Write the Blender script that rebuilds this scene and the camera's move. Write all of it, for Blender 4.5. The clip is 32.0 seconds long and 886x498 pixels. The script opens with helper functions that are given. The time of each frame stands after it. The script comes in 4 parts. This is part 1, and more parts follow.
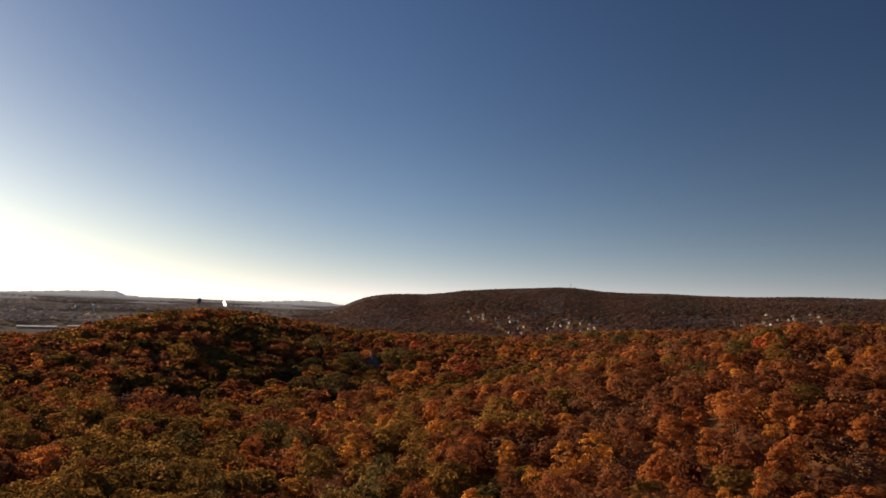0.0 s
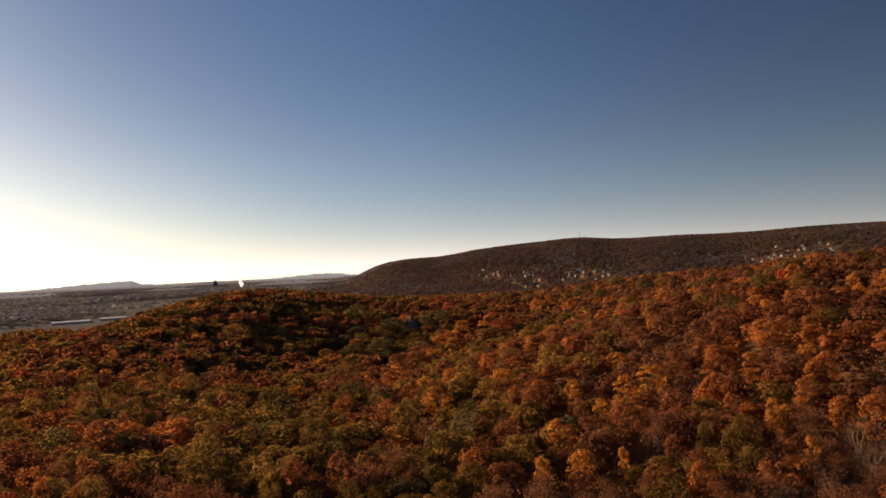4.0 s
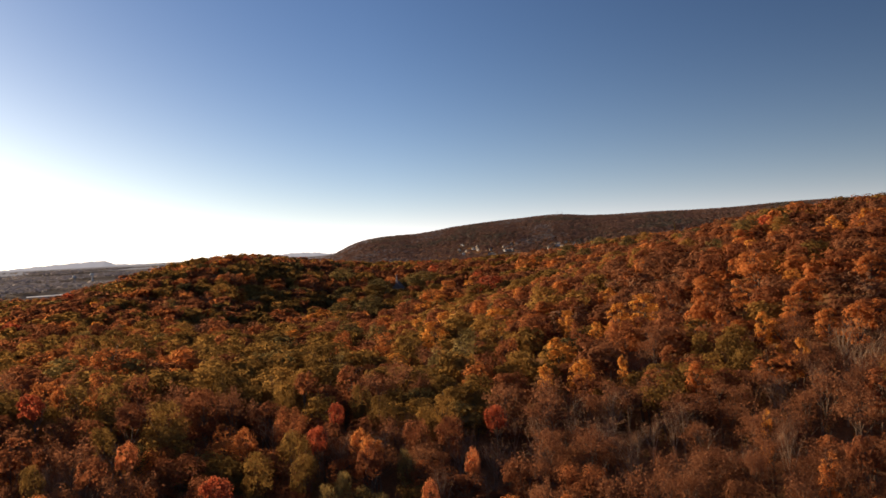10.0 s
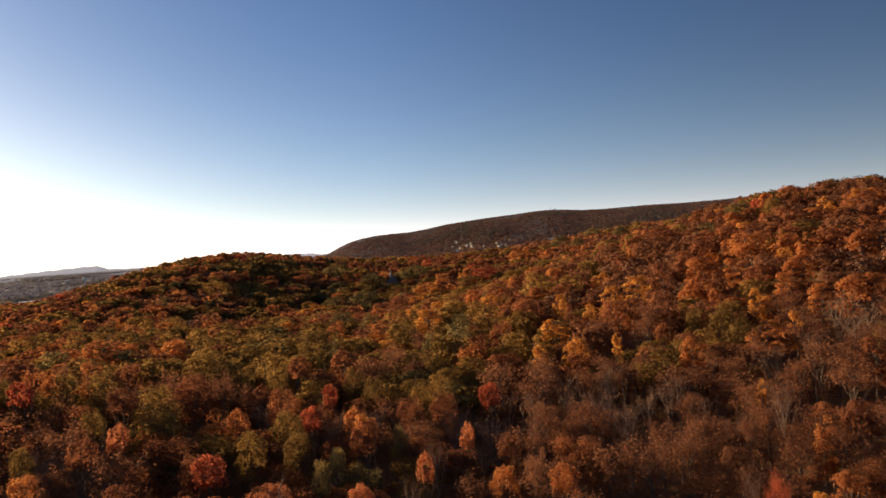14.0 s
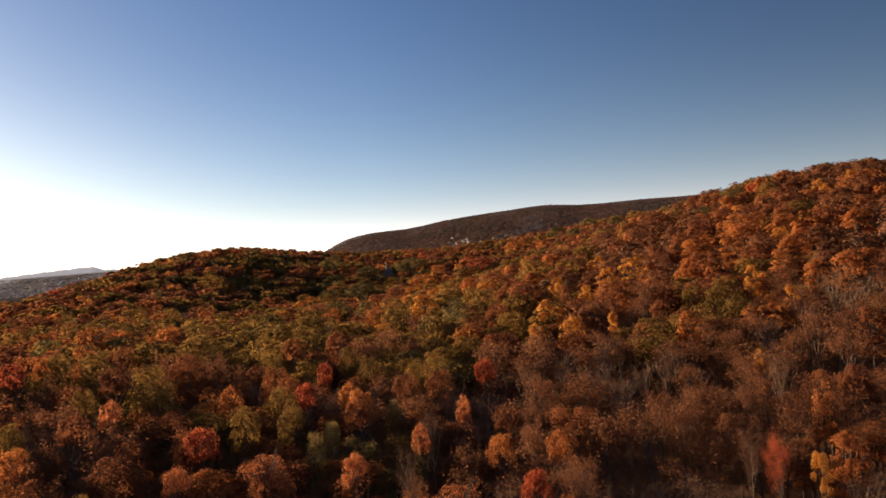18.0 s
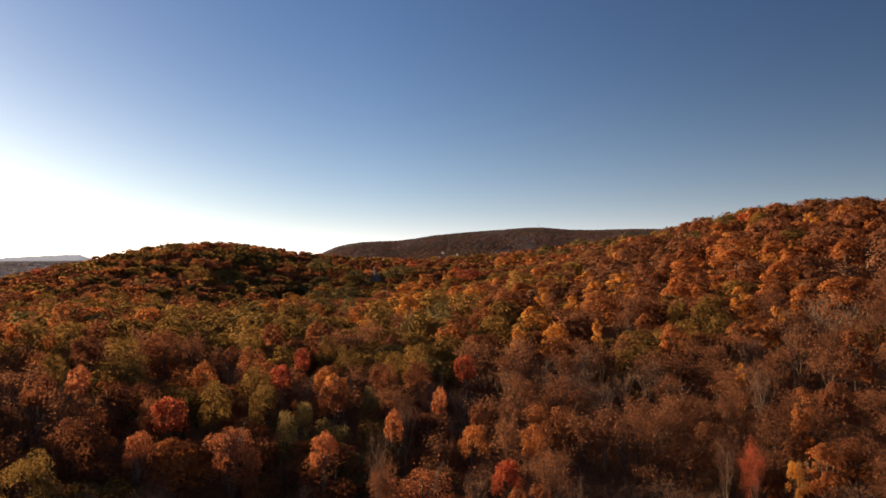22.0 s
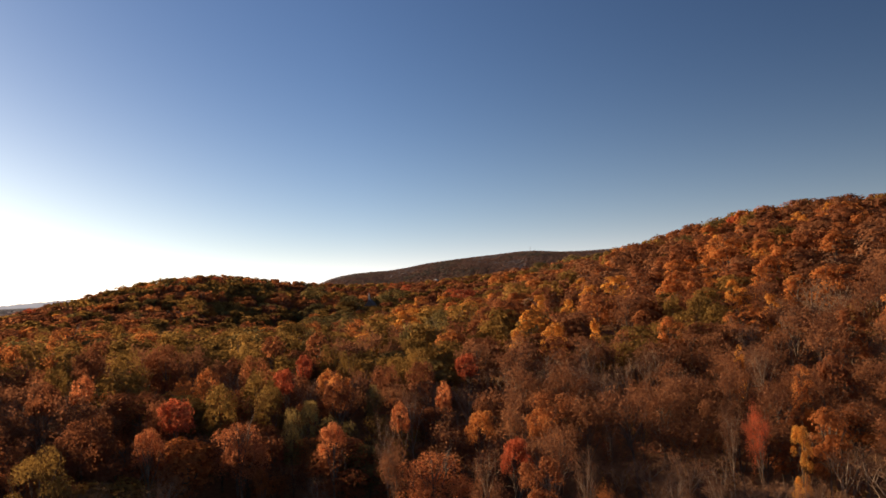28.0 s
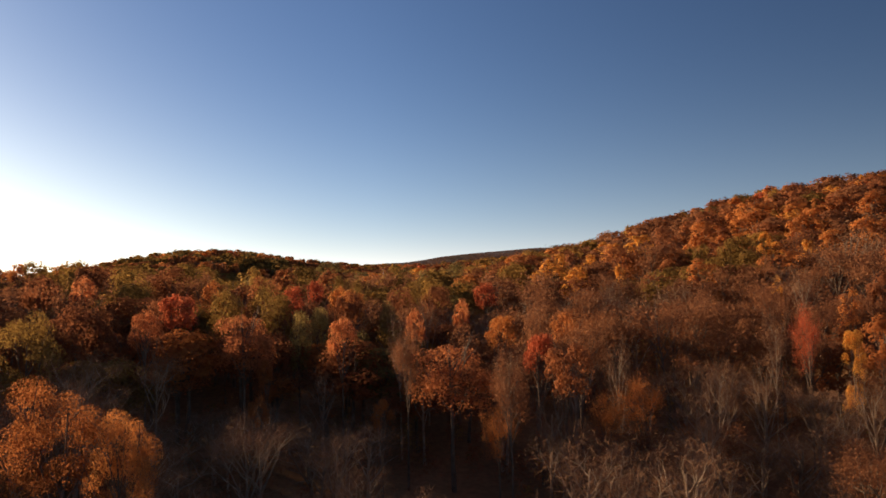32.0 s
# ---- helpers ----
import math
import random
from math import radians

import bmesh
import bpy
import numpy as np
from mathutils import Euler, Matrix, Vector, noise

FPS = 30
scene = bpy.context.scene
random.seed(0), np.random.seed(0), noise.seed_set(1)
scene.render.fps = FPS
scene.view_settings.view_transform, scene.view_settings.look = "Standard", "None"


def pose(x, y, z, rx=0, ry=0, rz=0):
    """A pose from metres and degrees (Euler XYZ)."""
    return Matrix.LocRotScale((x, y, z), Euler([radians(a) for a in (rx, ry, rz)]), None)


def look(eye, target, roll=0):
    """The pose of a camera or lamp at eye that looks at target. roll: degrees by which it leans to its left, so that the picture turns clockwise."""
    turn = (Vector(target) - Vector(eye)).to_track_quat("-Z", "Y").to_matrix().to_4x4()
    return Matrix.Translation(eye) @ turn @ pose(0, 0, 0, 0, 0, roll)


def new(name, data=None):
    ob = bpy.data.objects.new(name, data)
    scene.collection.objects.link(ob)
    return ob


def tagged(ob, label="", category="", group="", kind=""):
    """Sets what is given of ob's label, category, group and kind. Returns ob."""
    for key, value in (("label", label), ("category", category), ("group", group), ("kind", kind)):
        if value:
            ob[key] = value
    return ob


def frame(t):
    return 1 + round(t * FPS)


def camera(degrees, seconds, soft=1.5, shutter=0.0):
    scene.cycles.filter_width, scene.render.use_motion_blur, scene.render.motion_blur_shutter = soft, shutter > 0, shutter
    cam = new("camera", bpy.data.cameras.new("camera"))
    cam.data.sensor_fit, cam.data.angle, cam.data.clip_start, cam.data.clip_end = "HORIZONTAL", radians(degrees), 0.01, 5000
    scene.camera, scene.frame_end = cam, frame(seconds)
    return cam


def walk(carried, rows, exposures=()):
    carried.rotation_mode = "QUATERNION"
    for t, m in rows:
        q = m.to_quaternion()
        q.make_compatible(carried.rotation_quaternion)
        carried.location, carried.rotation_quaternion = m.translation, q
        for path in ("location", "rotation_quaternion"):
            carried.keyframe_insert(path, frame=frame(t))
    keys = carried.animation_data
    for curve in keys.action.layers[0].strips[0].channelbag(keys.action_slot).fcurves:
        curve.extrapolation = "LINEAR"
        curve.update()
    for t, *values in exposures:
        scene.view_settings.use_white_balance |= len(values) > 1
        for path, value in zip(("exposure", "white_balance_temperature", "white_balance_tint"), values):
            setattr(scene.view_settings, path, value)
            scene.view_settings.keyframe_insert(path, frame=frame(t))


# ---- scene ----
cam = camera(65.0, 32.0, 1.65)
# seconds, the eye, yaw to the left, pitch up, roll
PATH = [
    (0.0, 11.29, 16.59, 87.48, 0.08, 4.41, 2.59),
    (0.5, 8.65, 13.34, 87.24, 0.30, 4.35, 1.63),
    (1.0, 5.81, 9.95, 87.25, 0.54, 3.20, 0.95),
    (1.5, 3.33, 6.54, 87.69, 0.36, 2.51, 0.25),
    (2.0, 1.10, 3.36, 88.26, 0.08, 2.28, -0.64),
    (2.5, -1.32, 0.38, 88.26, 0.05, 2.03, -1.00),
    (4.5, -8.20, -10.90, 88.73, -0.13, 0.28, -3.50),
    (5.0, -9.63, -11.28, 88.82, -1.52, -1.09, -3.98),
    (5.5, -10.64, -12.30, 89.12, -2.07, -1.95, -3.68),
    (6.0, -12.08, -14.60, 89.42, -1.08, -2.32, -4.54),
    (6.5, -12.98, -16.96, 89.97, 0.09, -2.91, -5.54),
    (7.0, -13.79, -18.77, 90.41, 0.63, -3.79, -6.09),
    (7.5, -14.75, -20.16, 90.61, 1.20, -4.81, -6.98),
    (8.0, -15.24, -20.62, 90.49, 1.15, -6.08, -9.26),
    (8.5, -15.16, -21.02, 90.82, 0.69, -3.67, -9.75),
    (9.0, -15.11, -21.31, 90.15, -0.17, -1.76, -5.94),
    (9.1, -15.00, -21.75, 90.00, -0.40, -1.81, -5.80),
    (9.2, -14.96, -20.48, 87.25, -0.60, -1.67, -5.38),
    (9.3, -14.91, -19.21, 84.49, -0.80, -1.53, -4.95),
    (9.4, -14.87, -17.94, 81.73, -1.00, -1.39, -4.52),
    (9.5, -14.82, -16.68, 78.97, -1.20, -1.25, -4.09),
    (9.6, -14.77, -15.41, 76.22, -1.40, -1.12, -3.66),
    (9.7, -14.73, -14.14, 73.46, -1.60, -0.98, -3.23),
    (10.0, -14.76, -14.25, 73.20, -1.38, -0.44, -2.81),
    (10.5, -14.57, -14.19, 72.57, -2.77, -0.74, -3.17),
    (11.0, -14.73, -14.07, 72.26, -3.39, -1.24, -3.68),
    (11.5, -14.75, -13.62, 71.81, -3.06, -1.43, -4.44),
    (12.0, -14.55, -13.76, 70.92, -2.54, -0.26, -4.83),
    (12.5, -14.56, -13.50, 70.59, -2.59, -0.80, -4.55),
    (13.0, -14.63, -12.93, 70.26, -2.13, -1.38, -2.40),
    (13.5, -14.47, -13.65, 69.39, -2.15, -0.80, -5.17),
    (14.0, -14.40, -13.49, 68.83, -1.86, -0.56, -3.93),
    (14.5, -14.33, -13.37, 68.36, -2.03, -1.12, -4.00),
    (16.5, -14.15, -12.92, 66.09, -1.96, -0.82, -4.29),
    (17.0, -14.18, -12.68, 65.37, -2.18, -0.70, -3.77),
    (17.5, -14.23, -12.38, 64.87, -2.49, -0.83, -4.60),
    (18.0, -14.20, -12.40, 64.26, -2.14, -0.78, -4.60),
    (18.5, -14.06, -12.32, 63.67, -2.09, -0.00, -4.00),
    (19.0, -14.19, -11.86, 63.21, -2.37, -1.10, -3.20),
    (19.5, -14.13, -11.77, 62.71, -2.11, -0.69, -3.89),
    (20.0, -14.29, -11.47, 62.14, -2.28, -1.27, -3.28),
    (20.5, -13.92, -11.50, 61.31, -2.31, -0.09, -3.23),
    (21.0, -14.04, -11.37, 60.69, -2.55, -0.02, -2.52),
    (21.5, -13.97, -11.55, 59.78, -2.80, 1.45, -1.49),
    (22.0, -13.92, -11.09, 59.57, -2.98, 0.50, -0.22),
    (22.5, -14.02, -10.96, 58.89, -2.54, 0.25, -1.38),
    (23.0, -14.17, -11.06, 58.30, -1.25, 0.11, -0.01),
    (23.5, -13.83, -11.43, 57.56, -1.93, 2.43, -1.77),
    (24.0, -14.38, -11.59, 56.92, -4.07, 2.85, -3.45),
    (24.5, -14.45, -11.11, 56.44, -4.45, 1.73, -3.31),
    (25.0, -14.50, -11.26, 55.89, -4.62, 2.60, -2.31),
    (25.5, -14.61, -11.26, 55.50, -5.20, 1.85, -2.93),
    (27.5, -14.85, -12.49, 53.82, -3.26, 2.66, -2.30),
    (28.0, -15.08, -12.59, 53.71, -3.72, 2.87, -2.91),
    (28.2, -15.08, -12.59, 53.71, -3.62, 2.67, -2.81),
    (28.3, -15.54, -10.67, 51.24, -3.19, 2.37, -2.32),
    (28.4, -15.99, -8.76, 48.77, -2.76, 2.07, -1.83),
    (28.5, -16.44, -6.84, 46.30, -2.34, 1.77, -1.34),
    (28.6, -16.89, -4.92, 43.83, -1.91, 1.47, -0.85),
    (29.0, -16.72, -4.30, 43.19, -1.24, 1.09, -1.03),
    (29.5, -16.44, -5.36, 42.63, -1.81, 3.41, -0.49),
    (30.0, -16.05, -6.00, 42.23, -3.12, 3.73, 0.29),
    (30.5, -16.07, -5.78, 41.54, -3.69, 2.71, -0.61),
    (31.0, -15.99, -5.70, 41.16, -3.98, 1.78, -0.50),
    (31.5, -15.95, -5.59, 40.58, -3.71, 2.12, -1.58),
    (32.0, -16.14, -5.03, 39.75, -2.48, 2.69, -0.94),
]

EXPOSURES = [(0.0, 1.27, 7050, 16), (2.0, 1.32, 7150, 17), (5.0, 1.34, 7700, 20), (7.2, 1.38, 7750, 20), (8.0, 1.82, 6900, 18), (10.0, 1.82, 6950, 17), (19.0, 1.80, 7000, 17), (28.0, 1.84, 7100, 17), (32.0, 1.86, 7150, 17)]


def aimed(x, y, z, yaw, pitch, roll):
    return pose(x, y, z, 90 + pitch, 0, yaw) @ pose(0, 0, 0, 0, 0, roll)


walk(cam, [(t, aimed(*row)) for t, *row in PATH], EXPOSURES)


# ---- world, sun ----
SUN_AZ, SUN_EL = -54.0, 16.0
SKY_TINT, HAZE, HAZE_LOW, GLOW, GLOW_TIGHT = (0.31, 0.41, 0.545), 3.1, 11.0, 14.5, 8.0
world = bpy.data.worlds.new("sky")
scene.world = world
world.use_nodes = True
wn = world.node_tree.nodes
sky = wn.new("ShaderNodeTexSky")
sky.sky_type, sky.sun_disc = "NISHITA", False
sky.sun_elevation, sky.sun_rotation = radians(SUN_EL), radians(SUN_AZ)
sky.air_density, sky.dust_density, sky.ozone_density = 1.0, 0.7, 2.5
toward = Vector((math.sin(radians(SUN_AZ)) * math.cos(radians(SUN_EL)), math.cos(radians(SUN_AZ)) * math.cos(radians(SUN_EL)), math.sin(radians(SUN_EL))))


def sky_math(kind, a, b=None, c=None):
    node = wn.new("ShaderNodeMath")
    node.operation = kind
    for k, v in enumerate((a, b, c)):
        if v is None:
            continue
        if isinstance(v, (int, float)):
            node.inputs[k].default_value = v
        else:
            world.node_tree.links.new(v, node.inputs[k])
    return node.outputs[0]


def sky_add(kind, a, b, factor=None):
    node = wn.new("ShaderNodeMix")
    node.data_type, node.blend_type, node.clamp_factor = "RGBA", kind, False
    node.inputs[0].default_value = 1.0
    for k, v in ((0, factor), (6, a), (7, b)):
        if isinstance(v, tuple):
            node.inputs[k].default_value = (*v, 1)
        elif v is not None:
            world.node_tree.links.new(v, node.inputs[k])
    return node.outputs[2]


# clear air, a pale haze along the whole horizon, and the glow of that haze round the sun
at = wn.new("ShaderNodeTexCoord")
parts = wn.new("ShaderNodeSeparateXYZ")
world.node_tree.links.new(at.outputs["Generated"], parts.inputs[0])
dot = wn.new("ShaderNodeVectorMath")
dot.operation = "DOT_PRODUCT"
world.node_tree.links.new(at.outputs["Generated"], dot.inputs[0])
dot.inputs[1].default_value = (toward.x, toward.y, toward.z * 0.2)
low = sky_math("SUBTRACT", 1.0, sky_math("ABSOLUTE", parts.outputs["Z"]))
away = sky_math("MULTIPLY_ADD", sky_math("MINIMUM", sky_math("ABSOLUTE", dot.outputs["Value"]), 0.61), 0.58, 0.63)
haze = sky_math("MULTIPLY", sky_math("MULTIPLY", sky_math("POWER", low, HAZE_LOW), HAZE), away)
band = sky_math("MULTIPLY", sky_math("MULTIPLY", sky_math("POWER", low, 38.0), 5.0), away)
glow = sky_math("MULTIPLY", sky_math("MULTIPLY", sky_math("POWER", sky_math("MAXIMUM", dot.outputs["Value"], 0.0), GLOW_TIGHT), sky_math("POWER", low, 7.5)), GLOW)
base = sky_add("MULTIPLY", sky.outputs[0], SKY_TINT)
base = sky_add("MULTIPLY", base, away)
base = sky_add("ADD", base, (0.74, 0.93, 1.18), haze)
base = sky_add("ADD", base, (1.0, 0.83, 0.68), band)
base = sky_add("ADD", base, (1.0, 0.88, 0.53), glow)
world.node_tree.links.new(base, wn["Background"].inputs[0])
wn["Background"].inputs[1].default_value = 0.05
sun = new("sun", bpy.data.lights.new("sun", "SUN"))
sun.data.energy, sun.data.angle, sun.data.color = 2.5, radians(2.0), (1.0, 0.80, 0.56)
sun.matrix_world = look(toward * 300, (0, 0, 0))


# ---- materials ----
def material(name):
    m = bpy.data.materials.new(name)
    m.use_nodes = True
    m.node_tree.nodes.clear()
    return m, m.node_tree.nodes, m.node_tree.links


def ramp(nodes, colours):
    r = nodes.new("ShaderNodeValToRGB")
    while len(r.color_ramp.elements) < len(colours):
        r.color_ramp.elements.new(0.5)
    for i, c in enumerate(colours):
        r.color_ramp.elements[i].position = i / max(1, len(colours) - 1)
        r.color_ramp.elements[i].color = (*c, 1)
    return r


def leaf_material(name, colours, through_light=0.57):
    """Leaves: one hue a tree (object or 'tint'), a lighter or darker touch a leaf, patches within a crown."""
    m, n, l = material(name)
    info, tint, geo = n.new("ShaderNodeObjectInfo"), n.new("ShaderNodeAttribute"), n.new("ShaderNodeNewGeometry")
    tint.attribute_name = "tint"
    add, fract = n.new("ShaderNodeMath"), n.new("ShaderNodeMath")
    add.operation, fract.operation = "ADD", "FRACT"
    l.new(info.outputs["Random"], add.inputs[0])
    l.new(tint.outputs["Fac"], add.inputs[1])
    l.new(add.outputs[0], fract.inputs[0])
    patch = n.new("ShaderNodeTexNoise")
    patch.inputs["Scale"].default_value = 0.35
    l.new(geo.outputs["Position"], patch.inputs["Vector"])
    mixv = n.new("ShaderNodeMath")
    mixv.operation = "MULTIPLY_ADD"
    mixv.inputs[1].default_value = 0.5
    l.new(patch.outputs["Fac"], mixv.inputs[0])
    half = n.new("ShaderNodeMath")
    half.operation = "MULTIPLY_ADD"
    half.inputs[1].default_value, half.inputs[2].default_value = 0.8, -0.15
    l.new(fract.outputs[0], half.inputs[0])
    l.new(half.outputs[0], mixv.inputs[2])
    r = ramp(n, colours)
    l.new(mixv.outputs[0], r.inputs[0])
    touch = n.new("ShaderNodeMapRange")
    touch.inputs["To Min"].default_value, touch.inputs["To Max"].default_value = 1.3, 1.8
    l.new(geo.outputs["Random Per Island"], touch.inputs["Value"])
    scale = n.new("ShaderNodeVectorMath")
    scale.operation = "SCALE"
    l.new(r.outputs[0], scale.inputs[0])
    l.new(touch.outputs[0], scale.inputs["Scale"])
    diff, trans, mix, out = n.new("ShaderNodeBsdfDiffuse"), n.new("ShaderNodeBsdfTranslucent"), n.new("ShaderNodeMixShader"), n.new("ShaderNodeOutputMaterial")
    l.new(scale.outputs[0], diff.inputs[0])
    l.new(scale.outputs[0], trans.inputs[0])
    mix.inputs[0].default_value = through_light
    l.new(diff.outputs[0], mix.inputs[1])
    l.new(trans.outputs[0], mix.inputs[2])
    l.new(mix.outputs[0], out.inputs[0])
    return m


def plain_material(name, colours, scale=1.0, rough=0.9, bump=0.0, fine=0.0, gloss=0.2, metal=0.0):
    """Noise between the colours at two sizes, with a little relief."""
    m, n, l = material(name)
    geo, big, small = n.new("ShaderNodeNewGeometry"), n.new("ShaderNodeTexNoise"), n.new("ShaderNodeTexNoise")
    big.inputs["Scale"].default_value, small.inputs["Scale"].default_value = scale, fine or scale * 9
    big.inputs["Detail"].default_value = 6
    l.new(geo.outputs["Position"], big.inputs["Vector"])
    l.new(geo.outputs["Position"], small.inputs["Vector"])
    avg = n.new("ShaderNodeMath")
    avg.operation = "MULTIPLY_ADD"
    avg.inputs[1].default_value = 0.4
    half = n.new("ShaderNodeMath")
    half.operation = "MULTIPLY"
    half.inputs[1].default_value = 0.6
    l.new(big.outputs["Fac"], half.inputs[0])
    l.new(small.outputs["Fac"], avg.inputs[0])
    l.new(half.outputs[0], avg.inputs[2])
    stretch = n.new("ShaderNodeMapRange")
    stretch.inputs["From Min"].default_value, stretch.inputs["From Max"].default_value = 0.32, 0.68
    l.new(avg.outputs[0], stretch.inputs["Value"])
    r = ramp(n, colours)
    l.new(stretch.outputs[0], r.inputs[0])
    b, out = n.new("ShaderNodeBsdfPrincipled"), n.new("ShaderNodeOutputMaterial")
    l.new(r.outputs[0], b.inputs["Base Color"])
    b.inputs["Roughness"].default_value = rough
    b.inputs["Specular IOR Level"].default_value, b.inputs["Metallic"].default_value = gloss, metal
    if bump:
        bp = n.new("ShaderNodeBump")
        bp.inputs["Strength"].default_value = bump
        l.new(avg.outputs[0], bp.inputs["Height"])
        l.new(bp.outputs[0], b.inputs["Normal"])
    l.new(b.outputs[0], out.inputs[0])
    return m


LEAVES = {
    "olive": leaf_material("leaves_olive", [(0.110, 0.063, 0.020), (0.180, 0.100, 0.028), (0.265, 0.140, 0.038)]),
    "green": leaf_material("leaves_green", [(0.082, 0.061, 0.026), (0.120, 0.085, 0.032), (0.165, 0.112, 0.040)]),
    "rust": leaf_material("leaves_rust", [(0.135, 0.050, 0.024), (0.190, 0.068, 0.029), (0.260, 0.095, 0.036)]),
    "orange": leaf_material("leaves_orange", [(0.240, 0.082, 0.028), (0.325, 0.116, 0.036), (0.390, 0.155, 0.045)]),
    "red": leaf_material("leaves_red", [(0.24, 0.057, 0.026), (0.30, 0.072, 0.032), (0.345, 0.090, 0.039)]),
    "gold": leaf_material("leaves_gold", [(0.34, 0.140, 0.032), (0.42, 0.182, 0.041), (0.47, 0.225, 0.050)]),
    "brown": leaf_material("leaves_brown", [(0.12, 0.048, 0.024), (0.160, 0.065, 0.031), (0.20, 0.086, 0.040)]),
    "pale": leaf_material("leaves_pale", [(0.16, 0.105, 0.038), (0.20, 0.132, 0.046), (0.245, 0.162, 0.054)]),
    "pink": leaf_material("leaves_pink", [(0.29, 0.098, 0.040), (0.35, 0.124, 0.048), (0.40, 0.150, 0.057)]),
    # far woods: distance haze is put into these greyed, paler leaf colours
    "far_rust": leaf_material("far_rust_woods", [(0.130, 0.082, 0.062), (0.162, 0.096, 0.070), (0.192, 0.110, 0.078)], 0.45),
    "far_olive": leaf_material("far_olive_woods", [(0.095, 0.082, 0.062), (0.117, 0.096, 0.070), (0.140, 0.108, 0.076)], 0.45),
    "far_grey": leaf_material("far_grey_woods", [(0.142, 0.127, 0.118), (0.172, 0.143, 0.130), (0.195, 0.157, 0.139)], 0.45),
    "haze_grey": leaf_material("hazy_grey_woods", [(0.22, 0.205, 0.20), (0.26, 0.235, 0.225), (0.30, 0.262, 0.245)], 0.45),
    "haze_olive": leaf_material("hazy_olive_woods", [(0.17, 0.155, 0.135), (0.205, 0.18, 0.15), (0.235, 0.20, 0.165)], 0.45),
    "twig": plain_material("twigs", [(0.19, 0.092, 0.046), (0.26, 0.130, 0.068), (0.34, 0.18, 0.095)], 0.4, gloss=0.05),
}
BARK = plain_material("bark", [(0.085, 0.056, 0.036), (0.14, 0.095, 0.063), (0.22, 0.155, 0.105)], 0.9, bump=0.4, gloss=0.1)
PALE_BARK = plain_material("pale_bark", [(0.17, 0.108, 0.067), (0.26, 0.176, 0.112), (0.42, 0.30, 0.20)], 0.9, bump=0.4, gloss=0.1)
LITTER = plain_material("leaf_litter", [(0.14, 0.072, 0.036), (0.21, 0.108, 0.050), (0.29, 0.150, 0.068)], 0.05, bump=0.5, fine=1.2, gloss=0.0)

# ground of the far plain, its colour greyed to stand for haze
FIELDS = plain_material("far_fields", [(0.14, 0.128, 0.115), (0.185, 0.165, 0.145), (0.235, 0.205, 0.175)], 0.004, fine=0.05, gloss=0.0)


# ---- the lie of the land ----
HILLS = [
    [1.7, 5.7, 0.9, -18.7, 3.6, 12.3, 3.7],
    [-0.5, 1.2, 13, -5.7, 3, 12, 5.2],
    [-5.7, -6.6, 6.4, -3.2, 7.8, 5.3, -0.2],
    [-3.5, 5.4, 3, -5.8, 17.4, 25.2, 4.2],
    [-3.2, 9.3, -9.6, -4.6, -5.6, 13.2, 5.7],
    [-11.3, 27.9, -13.2, 10, 11.4, 16.9, 3.6],
    [-15.4, 35, -2.9, 10.6, -2.6, 8.2, 5.6],
    [-7.6, 5.8, -1.4, 9.9, -0.9, -1.3, 0.8],
]
HILL_X, HILL_Y = (-330, -220, -110, 0, 110, 220, 330), (-20, 90, 200, 320, 440, 560, 680, 800)
SPREAD = 100.0


def smooth(a, b, v):
    s = np.clip((np.asarray(v, float) - a) / (b - a), 0, 1)
    return s * s * (3 - 2 * s)


def canopy(x, y):
    """The height of the tree tops in the near woods."""
    x, y = np.asarray(x, float), np.asarray(y, float)
    z = np.full(np.broadcast(x, y).shape, 35.1)
    for cy, row in zip(HILL_Y, HILLS):
        for cx, h in zip(HILL_X, row):
            z = z + h * np.exp(-((x - cx) ** 2 + (y - cy) ** 2) / (2 * SPREAD**2))
    return z


RIDGE_AZ = [-10.2, -9.0, -8.0, -7.0, -6.0, -5.0, -4.0, -2.5, -1.0, 0.5, 2.0, 4.0, 6.0, 8.0, 9.5, 11.0, 13.0, 15.0, 18.0, 21.0, 24.0, 27.0, 30.0, 33.0, 45.0, 60.0]
RIDGE_EL = [-1.5, -1.0, -0.66, -0.24, 0.0, 0.22, 0.36, 0.45, 0.48, 0.66, 0.90, 1.08, 1.24, 1.36, 1.47, 1.48, 1.28, 1.24, 1.30, 1.24, 1.26, 1.40, 1.44, 1.42, 1.1, 0.2]
CREST = 2900.0


def far_land(x, y):
    """The plain beyond, which lifts to the horizon, and the long wooded ridge on it."""
    r, az = np.hypot(x, y), np.degrees(np.arctan2(x, y))
    z = 8 + 28 * (r / 4700) ** 2
    crest = 80 + CREST * np.tan(np.radians(np.interp(az, RIDGE_AZ, RIDGE_EL)))
    up = np.where(r < CREST, smooth(800, CREST, r) ** 1.5, 1 - smooth(CREST, 4600, r))
    in_front = smooth(-10.6, -5.6, az) * (1 - smooth(50, 70, az))
    spurs = 2.6 * np.sin(az * 0.55 + 0.9 * np.sin(r / 400)) + 1.2 * np.sin(az * 1.3 + r / 310)
    return z + (np.maximum(crest - z, 0) * up + spurs * 4 * up * (1 - up)) * in_front


def ground_z(x, y):
    x, y = np.asarray(x, float), np.asarray(y, float)
    near = 1 - smooth(0.75, 1.35, np.hypot(x / 560.0, (y - 240) / 700.0))
    return (canopy(x, y) - 17) * near + far_land(x, y) * (1 - near)


